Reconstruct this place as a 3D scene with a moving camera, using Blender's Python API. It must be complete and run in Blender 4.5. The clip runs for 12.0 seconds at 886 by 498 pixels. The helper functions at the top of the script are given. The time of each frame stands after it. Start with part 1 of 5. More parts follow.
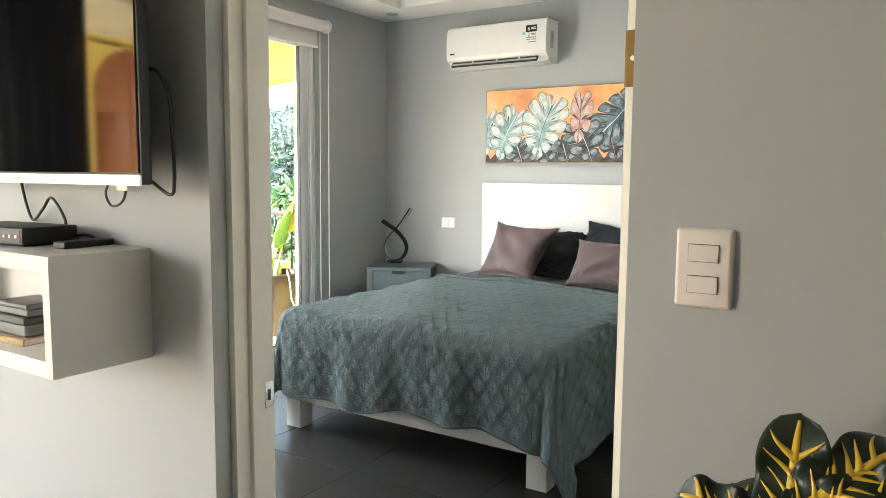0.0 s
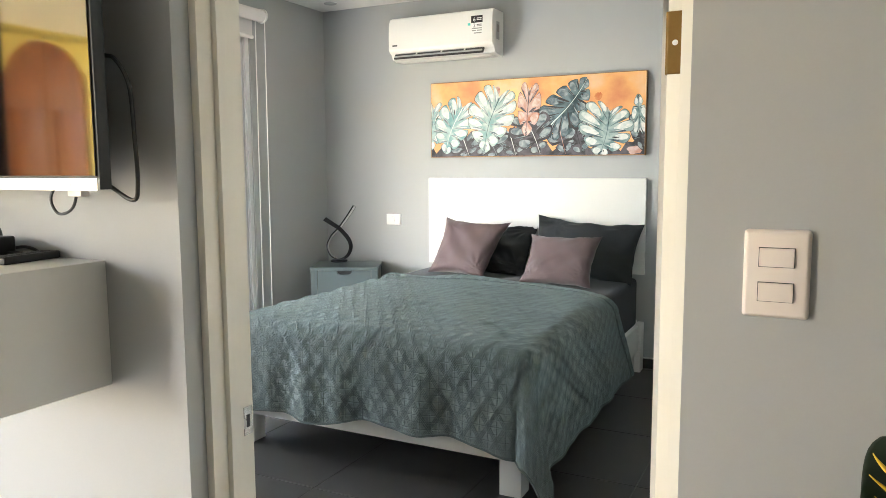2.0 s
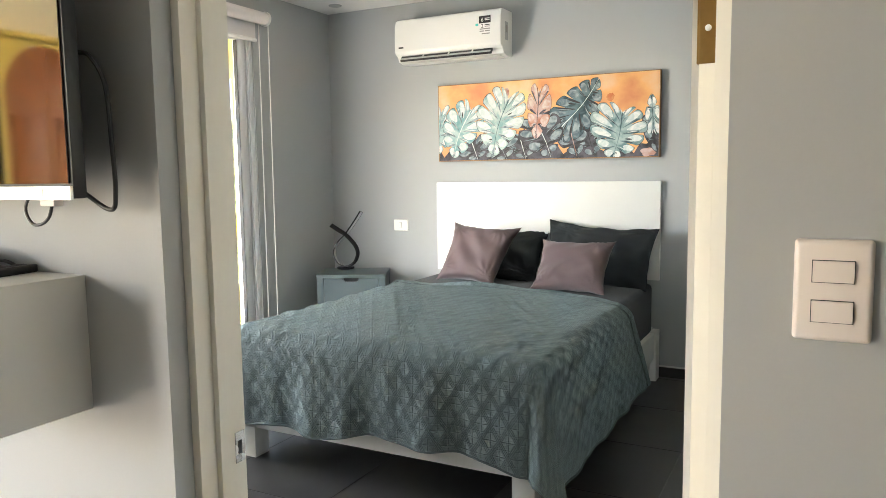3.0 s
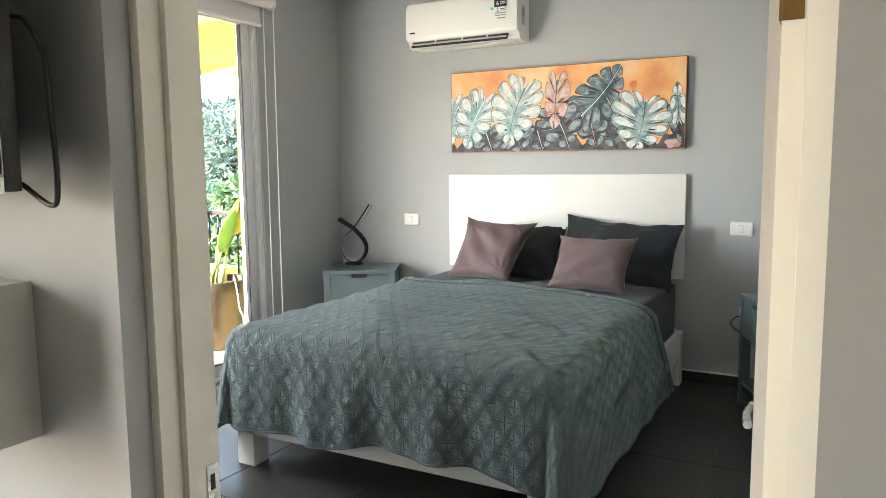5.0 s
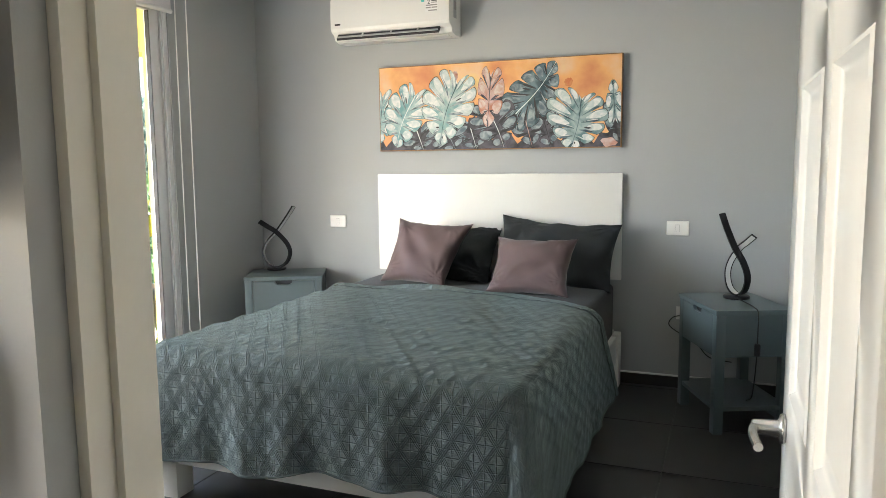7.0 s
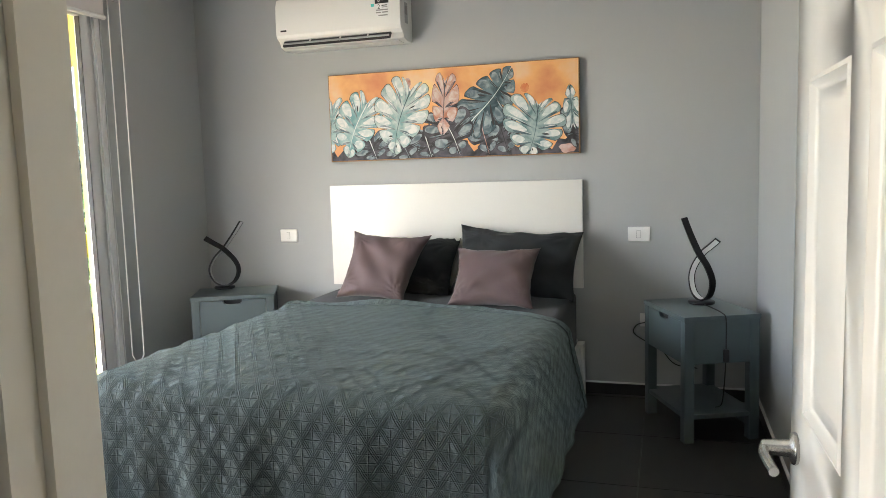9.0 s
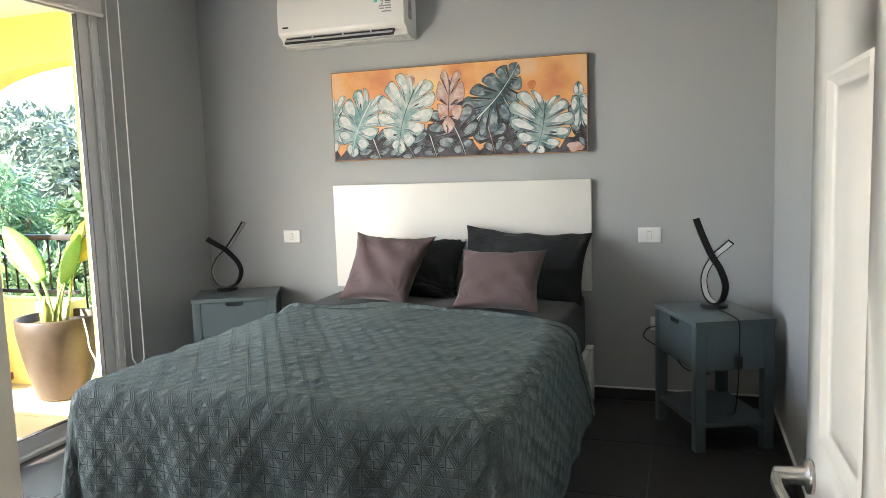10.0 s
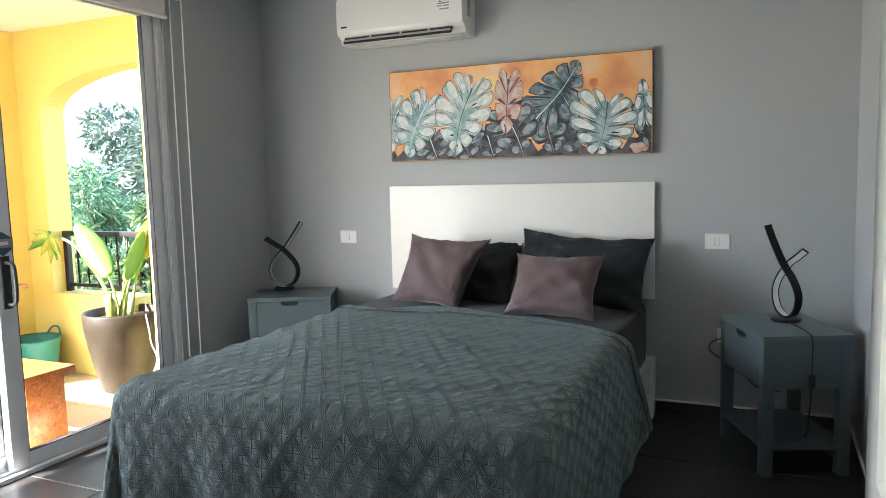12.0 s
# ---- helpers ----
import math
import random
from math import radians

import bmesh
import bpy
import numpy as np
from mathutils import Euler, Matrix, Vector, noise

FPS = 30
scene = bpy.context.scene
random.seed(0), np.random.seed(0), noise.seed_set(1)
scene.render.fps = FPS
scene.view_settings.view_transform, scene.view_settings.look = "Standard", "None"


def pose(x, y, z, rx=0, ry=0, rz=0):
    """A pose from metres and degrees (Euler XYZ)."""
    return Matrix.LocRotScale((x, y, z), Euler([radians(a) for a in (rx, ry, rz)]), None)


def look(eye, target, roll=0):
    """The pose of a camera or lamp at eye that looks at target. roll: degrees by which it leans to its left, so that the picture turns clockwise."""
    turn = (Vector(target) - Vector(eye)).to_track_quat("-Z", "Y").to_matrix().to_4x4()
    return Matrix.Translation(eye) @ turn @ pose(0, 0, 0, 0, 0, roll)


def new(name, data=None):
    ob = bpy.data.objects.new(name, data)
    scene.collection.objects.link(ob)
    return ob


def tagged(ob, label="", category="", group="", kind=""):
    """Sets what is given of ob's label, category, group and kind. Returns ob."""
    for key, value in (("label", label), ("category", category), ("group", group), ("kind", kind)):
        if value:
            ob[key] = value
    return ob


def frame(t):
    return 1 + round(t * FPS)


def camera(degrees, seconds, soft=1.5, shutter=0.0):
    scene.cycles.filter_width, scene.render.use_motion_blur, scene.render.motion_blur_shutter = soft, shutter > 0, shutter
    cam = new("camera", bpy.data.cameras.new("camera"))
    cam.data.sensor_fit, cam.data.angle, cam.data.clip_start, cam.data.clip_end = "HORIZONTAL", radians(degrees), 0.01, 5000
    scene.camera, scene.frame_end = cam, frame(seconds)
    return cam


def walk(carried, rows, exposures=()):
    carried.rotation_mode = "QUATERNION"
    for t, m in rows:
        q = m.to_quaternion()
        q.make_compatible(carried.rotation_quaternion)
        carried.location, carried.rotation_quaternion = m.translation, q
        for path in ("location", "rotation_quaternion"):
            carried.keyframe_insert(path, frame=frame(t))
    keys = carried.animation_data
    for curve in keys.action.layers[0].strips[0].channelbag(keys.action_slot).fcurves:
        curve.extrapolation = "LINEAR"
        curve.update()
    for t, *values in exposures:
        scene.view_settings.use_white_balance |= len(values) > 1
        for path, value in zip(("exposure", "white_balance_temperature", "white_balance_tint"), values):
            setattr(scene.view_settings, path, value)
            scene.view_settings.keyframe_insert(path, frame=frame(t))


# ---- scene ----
cam = camera(62.7, 12.0, soft=0.7)

PATH = [
    (0, (3.723, -4.912, 1.329), (2.65, -3.237, 1.125), 0.5),
    (0.5, (3.653, -4.912, 1.338), (2.654, -3.192, 1.131), 0.4),
    (1, (3.588, -4.902, 1.345), (2.651, -3.147, 1.144), -0.1),
    (1.5, (3.542, -4.889, 1.338), (2.632, -3.12, 1.138), -0.4),
    (2, (3.506, -4.865, 1.337), (2.611, -3.090, 1.117), -0.3),
    (2.5, (3.476, -4.812, 1.337), (2.57, -3.042, 1.12), -0.7),
    (3, (3.455, -4.748, 1.336), (2.535, -2.983, 1.128), -0.8),
    (5, (3.359, -4.541, 1.332), (2.407, -2.796, 1.104), -0.6),
    (5.5, (3.324, -4.5, 1.334), (2.411, -2.735, 1.106), -0.8),
    (6, (3.262, -4.47, 1.327), (2.405, -2.677, 1.102), -1.0),
    (6.5, (3.222, -4.423, 1.342), (2.416, -2.609, 1.099), -0.9),
    (7, (3.138, -4.409, 1.331), (2.41, -2.561, 1.099), -0.6),
    (7.5, (3.067, -4.386, 1.326), (2.418, -2.507, 1.114), -0.5),
    (9.5, (3.021, -4.236, 1.332), (2.432, -2.333, 1.123), -1.8),
    (10, (3.042, -4.173, 1.340), (2.416, -2.288, 1.126), -1.9),
    (10.5, (3.071, -4.131, 1.345), (2.393, -2.259, 1.128), -1.6),
    (11, (3.084, -4.099, 1.348), (2.361, -2.245, 1.132), -1.4),
    (11.5, (3.099, -4.061, 1.348), (2.331, -2.229, 1.130), -1.5),
    (12, (3.111, -4.037, 1.335), (2.294, -2.2235, 1.1305), -1.5),
]
EXPOSURES = [(0.0, 4.15, 6250, 11), (2.0, 4.4, 6250, 12), (3.0, 4.3, 6250, 12), (5.0, 4.15, 6250, 12), (7.5, 3.9, 6250, 13), (9.5, 3.75, 6300, 14), (12.0, 3.50, 5900, 13)]
walk(cam, [(t, look(eye, target, roll)) for t, eye, target, roll in PATH], EXPOSURES)

# ---- daylight ----
SUN_EL, SUN_AZ = 36.0, 217.0         # degrees; azimuth from +y towards +x
world = bpy.data.worlds.new("sky")
world.use_nodes = True
scene.world = world
wn = world.node_tree
sky = wn.nodes.new("ShaderNodeTexSky")
sky.sky_type = "NISHITA"
sky.sun_disc = False
sky.sun_elevation = radians(SUN_EL)
sky.sun_rotation = radians(SUN_AZ)
wn.links.new(sky.outputs[0], wn.nodes["Background"].inputs[0])
wn.nodes["Background"].inputs[1].default_value = 0.15
sun_data = bpy.data.lights.new("sun", "SUN")
sun_data.energy, sun_data.angle, sun_data.color = 5.0, radians(0.6), (1.0, 0.94, 0.85)
sun = new("sun", sun_data)
ce, se = math.cos(radians(SUN_EL)), math.sin(radians(SUN_EL))
sun_from = Vector((ce * math.sin(radians(SUN_AZ)), ce * math.cos(radians(SUN_AZ)), se))
sun.matrix_world = look(sun_from * 30, (0, 0, 0))


def window_light(name, x, y0, y1, z0, z1, watts, color, tilt=0.0, rise=-0.12):
    """Area lamp standing in for sky light at an opening in the garden-side wall."""
    data = bpy.data.lights.new(name, "AREA")
    data.shape, data.size, data.size_y = "RECTANGLE", y1 - y0, z1 - z0
    data.energy, data.color = watts, color
    ob = new(name, data)
    c = Vector((x, (y0 + y1) / 2, (z0 + z1) / 2))
    ob.matrix_world = look(c, c + Vector((1, tilt, rise)))
    return ob


# area lamps standing in for daylight at the sliding door and living room opening
window_light("window_light_terrace", -0.20, -2.88, -2.10, 0.05, 1.70, 2.3, (0.97, 0.98, 0.97), 0.35, 0.08)
window_light("window_light_living", -0.14, -7.4, -5.95, 0.1, 2.2, 3.6, (1.0, 0.92, 0.80), 0.0)
# unseen extra lamp, added to graze the television wall from the left
window_light("added_side_light", -0.14, -4.70, -4.32, 0.1, 2.05, 0.3, (1.0, 0.90, 0.72), 0.0)

# ---- materials ----


def mat(name, color, rough=0.5, metal=0.0, var=0.08, scale=4.0, fine=60.0, bump=0.05, dist=0.002, spec=0.5, sheen=0.0, rnd=0.0, rough_var=0.08):
    m = bpy.data.materials.new(name)
    m.use_nodes = True
    nt = m.node_tree
    b = nt.nodes["Principled BSDF"]
    n = nt.nodes
    tc = n.new("ShaderNodeTexCoord")
    n1 = n.new("ShaderNodeTexNoise")
    n1.inputs["Scale"].default_value, n1.inputs["Detail"].default_value = scale, 5
    n2 = n.new("ShaderNodeTexNoise")
    n2.inputs["Scale"].default_value, n2.inputs["Detail"].default_value = fine, 3
    nt.links.new(tc.outputs["Object"], n1.inputs["Vector"])
    nt.links.new(tc.outputs["Object"], n2.inputs["Vector"])
    if rnd:
        shift = n.new("ShaderNodeVectorMath")
        shift.operation = "MULTIPLY_ADD"
        seed_ = n.new("ShaderNodeObjectInfo")
        shift.inputs[1].default_value = (37.0, 53.0, 11.0)
        nt.links.new(seed_.outputs["Random"], shift.inputs[0])
        nt.links.new(tc.outputs["Object"], shift.inputs[2])
        nt.links.new(shift.outputs[0], n1.inputs["Vector"])
        nt.links.new(shift.outputs[0], n2.inputs["Vector"])
    add = n.new("ShaderNodeMath")
    add.operation = "MULTIPLY_ADD"
    add.inputs[1].default_value, add.inputs[2].default_value = 0.35, 0.0
    nt.links.new(n2.outputs[0], add.inputs[0])
    add2 = n.new("ShaderNodeMath")
    add2.operation = "MULTIPLY_ADD"
    add2.inputs[1].default_value = 0.65
    nt.links.new(n1.outputs[0], add2.inputs[0])
    nt.links.new(add.outputs[0], add2.inputs[2])
    ramp = n.new("ShaderNodeMapRange")
    ramp.inputs["From Min"].default_value, ramp.inputs["From Max"].default_value = 0.25, 0.75
    ramp.inputs["To Min"].default_value, ramp.inputs["To Max"].default_value = 1 - var, 1 + var
    nt.links.new(add2.outputs[0], ramp.inputs["Value"])
    last = ramp.outputs[0]
    if rnd:
        oi = n.new("ShaderNodeObjectInfo")
        r2 = n.new("ShaderNodeMapRange")
        r2.inputs["To Min"].default_value, r2.inputs["To Max"].default_value = 1 - rnd, 1 + rnd
        nt.links.new(oi.outputs["Random"], r2.inputs["Value"])
        mu = n.new("ShaderNodeMath")
        mu.operation = "MULTIPLY"
        nt.links.new(last, mu.inputs[0])
        nt.links.new(r2.outputs[0], mu.inputs[1])
        last = mu.outputs[0]
    mix = n.new("ShaderNodeVectorMath")
    mix.operation = "SCALE"
    mix.inputs[0].default_value = color
    nt.links.new(last, mix.inputs["Scale"])
    nt.links.new(mix.outputs[0], b.inputs["Base Color"])
    rr = n.new("ShaderNodeMapRange")
    rr.inputs["To Min"].default_value, rr.inputs["To Max"].default_value = max(0.02, rough - rough_var), min(1, rough + rough_var)
    nt.links.new(n1.outputs[0], rr.inputs["Value"])
    nt.links.new(rr.outputs[0], b.inputs["Roughness"])
    b.inputs["Metallic"].default_value = metal
    b.inputs["Specular IOR Level"].default_value = spec
    if sheen:
        b.inputs["Sheen Weight"].default_value = sheen
        b.inputs["Sheen Roughness"].default_value = 0.4
    if bump:
        bp = n.new("ShaderNodeBump")
        bp.inputs["Strength"].default_value, bp.inputs["Distance"].default_value = bump * 4, dist
        nt.links.new(n2.outputs[0], bp.inputs["Height"])
        nt.links.new(bp.outputs[0], b.inputs["Normal"])
    return m


def glass_mat(name, tint=(0.93, 0.97, 0.96)):
    m = bpy.data.materials.new(name)
    m.use_nodes = True
    b = m.node_tree.nodes["Principled BSDF"]
    b.inputs["Base Color"].default_value = (*tint, 1)
    b.inputs["Roughness"].default_value = 0.01
    b.inputs["Transmission Weight"].default_value = 1.0
    b.inputs["IOR"].default_value = 1.02
    return m


def wood_mat(name, dark, light, scale=(1, 12, 12), rough=0.35):
    m = bpy.data.materials.new(name)
    m.use_nodes = True
    nt = m.node_tree
    b = nt.nodes["Principled BSDF"]
    tc = nt.nodes.new("ShaderNodeTexCoord")
    mp = nt.nodes.new("ShaderNodeMapping")
    mp.inputs["Scale"].default_value = scale
    nz = nt.nodes.new("ShaderNodeTexNoise")
    nz.inputs["Scale"].default_value, nz.inputs["Detail"].default_value, nz.inputs["Distortion"].default_value = 3, 6, 1.2
    cr = nt.nodes.new("ShaderNodeValToRGB")
    cr.color_ramp.elements[0].position, cr.color_ramp.elements[1].position = 0.3, 0.7
    cr.color_ramp.elements[0].color, cr.color_ramp.elements[1].color = (*dark, 1), (*light, 1)
    nt.links.new(tc.outputs["Object"], mp.inputs[0])
    nt.links.new(mp.outputs[0], nz.inputs["Vector"])
    nt.links.new(nz.outputs[0], cr.inputs[0])
    nt.links.new(cr.outputs[0], b.inputs["Base Color"])
    bp = nt.nodes.new("ShaderNodeBump")
    bp.inputs["Strength"].default_value, bp.inputs["Distance"].default_value = 0.2, 0.002
    nt.links.new(nz.outputs[0], bp.inputs["Height"])
    nt.links.new(bp.outputs[0], b.inputs["Normal"])
    b.inputs["Roughness"].default_value = rough
    return m


PAINT_GREY = mat("grey_wall_paint", (0.405, 0.415, 0.415), 0.62, var=0.025, scale=0.9, fine=220, bump=0.04, dist=0.0008)
PAINT_WHITE = mat("white_ceiling_paint", (0.80, 0.79, 0.77), 0.7, var=0.02, scale=1.2, fine=150, bump=0.03, dist=0.0008)
PAINT_YELLOW = mat("yellow_wall_paint", (0.80, 0.64, 0.20), 0.75, var=0.06, scale=2.0, fine=120, bump=0.12, dist=0.002)
WHITE_LACQUER = mat("white_lacquer", (0.74, 0.725, 0.685), 0.32, var=0.02, scale=2.5, fine=90, bump=0.02, dist=0.0006)
FRAME_WHITE = mat("cream_frame_paint", (0.78, 0.75, 0.67), 0.42, var=0.03, scale=5, fine=70, bump=0.06, dist=0.0008)
TILE = mat("dark_floor_tile", (0.034, 0.031, 0.029), 0.36, var=0.08, scale=2.2, fine=26, bump=0.0, rnd=0.06, rough_var=0.05)
GROUT = mat("grey_grout", (0.13, 0.125, 0.12), 0.9, var=0.1, scale=8, fine=120, bump=0.1)
TERRA = mat("terrace_tile", (0.56, 0.44, 0.30), 0.45, var=0.12, scale=3, fine=40, bump=0.06, rnd=0.08)
GROUT_T = mat("terrace_grout", (0.25, 0.18, 0.13), 0.9)
ALU = mat("white_aluminium", (0.72, 0.72, 0.73), 0.35, var=0.02, scale=6, fine=80, bump=0.01)
RUBBER = mat("black_gasket", (0.02, 0.02, 0.02), 0.6, var=0.1)
GLASS = glass_mat("clear_glass")
BLIND = mat("white_roller_fabric", (0.72, 0.68, 0.66), 0.8, var=0.02, scale=20, fine=400, bump=0.1, dist=0.0006)
PLASTIC_W = mat("white_plastic", (0.80, 0.79, 0.76), 0.3, var=0.01, bump=0.0)
PLASTIC_C = mat("cream_plastic", (0.78, 0.70, 0.645), 0.35, var=0.02, bump=0.01)
DARK_SLOT = mat("dark_plastic", (0.03, 0.03, 0.032), 0.5, var=0.15, scale=20)
GREY_PLASTIC = mat("grey_plastic", (0.42, 0.43, 0.43), 0.45, var=0.05)
INK = mat("black_print", (0.015, 0.015, 0.015), 0.5, var=0.05, bump=0.0)
LABEL_W = mat("white_print", (0.8, 0.8, 0.78), 0.5, var=0.02, bump=0.0)
LABEL_G = mat("grey_print", (0.30, 0.29, 0.28), 0.5, var=0.1, bump=0.0)
CYAN = mat("turquoise_print", (0.10, 0.62, 0.55), 0.5, var=0.05, bump=0.0)
NS_GREY = mat("grey_lacquered_wood", (0.105, 0.135, 0.143), 0.36, var=0.04, scale=3, fine=70, bump=0.0, rough_var=0.03)
LAMP_BLACK = mat("black_matt_metal", (0.012, 0.012, 0.013), 0.38, metal=0.3, var=0.1)
DIFFUSER = mat("milky_led_diffuser", (0.62, 0.62, 0.60), 0.5, var=0.02, bump=0.0)
CHROME = mat("brushed_steel", (0.62, 0.61, 0.59), 0.26, metal=1.0, var=0.05, scale=14, fine=200, bump=0.02)
BRASS = mat("brass", (0.28, 0.17, 0.055), 0.38, metal=0.9, var=0.2, scale=20)
SHEET = mat("charcoal_cotton", (0.020, 0.021, 0.023), 0.85, var=0.10, scale=6, fine=500, bump=0.2, dist=0.0008, spec=0.25, sheen=0.15)
SHEET2 = mat("charcoal_pillow_cotton", (0.022, 0.024, 0.026), 0.8, var=0.12, scale=7, fine=450, bump=0.2, dist=0.0008, spec=0.3, sheen=0.1)
MAUVE = mat("mauve_satin", (0.125, 0.083, 0.083), 0.66, var=0.05, scale=5, fine=500, bump=0.12, dist=0.0006, spec=0.4, sheen=0.25)
TV_BLACK = mat("glossy_screen", (0.004, 0.004, 0.005), 0.05, spec=1.0, var=0.05, bump=0.0, rough_var=0.01)
TV_BLACK.node_tree.nodes["Principled BSDF"].inputs["IOR"].default_value = 1.85
TV_BODY = mat("black_plastic", (0.009, 0.009, 0.009), 0.5, var=0.1)
SILVER = mat("silver_plastic", (0.60, 0.59, 0.56), 0.3, metal=0.7, var=0.04)
CABLE = mat("black_cable", (0.012, 0.012, 0.012), 0.45, var=0.1, bump=0.0)
TIN = mat("grey_tin", (0.16, 0.17, 0.18), 0.35, metal=0.6, var=0.1)
PAPER = mat("tan_cardboard", (0.55, 0.40, 0.24), 0.8, var=0.08)
WOOD_ORANGE = wood_mat("varnished_orange_wood", (0.30, 0.085, 0.02), (0.62, 0.22, 0.05))
WOOD_DOOR = wood_mat("red_brown_door_wood", (0.20, 0.05, 0.012), (0.42, 0.12, 0.03), (12, 12, 1))
IRON = mat("dark_painted_iron", (0.03, 0.025, 0.022), 0.5, metal=0.5, var=0.2)
POT_BROWN = mat("bronze_glazed_ceramic", (0.036, 0.026, 0.017), 0.42, spec=0.25, var=0.28, scale=7, fine=35, bump=0.15)
SOIL = mat("dark_soil", (0.05, 0.035, 0.02), 0.95, var=0.4, scale=30, bump=0.6, dist=0.01)
TEAL = mat("teal_plastic", (0.025, 0.20, 0.21), 0.4, var=0.08)
LEAF = mat("fresh_leaf", (0.10, 0.24, 0.035), 0.38, var=0.25, scale=6, fine=50, bump=0.1)
LEAF_Y = mat("yellow_green_leaf", (0.36, 0.36, 0.04), 0.45, var=0.25, scale=6)
STALK = mat("green_stalk", (0.22, 0.28, 0.06), 0.5, var=0.2, scale=10)
CROTON = mat("dark_croton_leaf", (0.009, 0.019, 0.008), 0.36, var=0.35, scale=14, fine=60, bump=0.2, dist=0.001)
CROTON_Y = mat("yellow_leaf_vein", (0.72, 0.46, 0.03), 0.4, var=0.15, scale=20)
CROTON_R = mat("red_leaf_edge", (0.25, 0.03, 0.02), 0.4, var=0.2)
BARK = mat("tree_bark", (0.10, 0.075, 0.05), 0.9, var=0.35, scale=9, bump=0.6, dist=0.01)
GROUND = mat("garden_ground", (0.09, 0.10, 0.045), 0.95, var=0.4, scale=0.6, fine=8, bump=0.5, dist=0.03)


def leaf_mat(name, a, b_):
    m = bpy.data.materials.new(name)
    m.use_nodes = True
    nt = m.node_tree
    bs = nt.nodes["Principled BSDF"]
    ge = nt.nodes.new("ShaderNodeNewGeometry")
    cr = nt.nodes.new("ShaderNodeValToRGB")
    cr.color_ramp.elements[0].color, cr.color_ramp.elements[1].color = (*a, 1), (*b_, 1)
    nt.links.new(ge.outputs["Random Per Island"], cr.inputs[0])
    nt.links.new(cr.outputs[0], bs.inputs["Base Color"])
    bs.inputs["Roughness"].default_value = 0.26
    bs.inputs["Subsurface Weight"].default_value = 0.0
    tr = nt.nodes.new("ShaderNodeBsdfTranslucent")
    nt.links.new(cr.outputs[0], tr.inputs["Color"])
    mx = nt.nodes.new("ShaderNodeMixShader")
    mx.inputs[0].default_value = 0.3
    nt.links.new(bs.outputs[0], mx.inputs[1])
    nt.links.new(tr.outputs[0], mx.inputs[2])
    nt.links.new(mx.outputs[0], nt.nodes["Material Output"].inputs["Surface"])
    return m


FOLIAGE = leaf_mat("mixed_foliage", (0.035, 0.075, 0.032), (0.15, 0.21, 0.09))
FOLIAGE_D = leaf_mat("dark_foliage", (0.045, 0.068, 0.052), (0.125, 0.155, 0.11))
FOLIAGE_B = leaf_mat("bamboo_foliage", (0.05, 0.12, 0.06), (0.18, 0.27, 0.14))


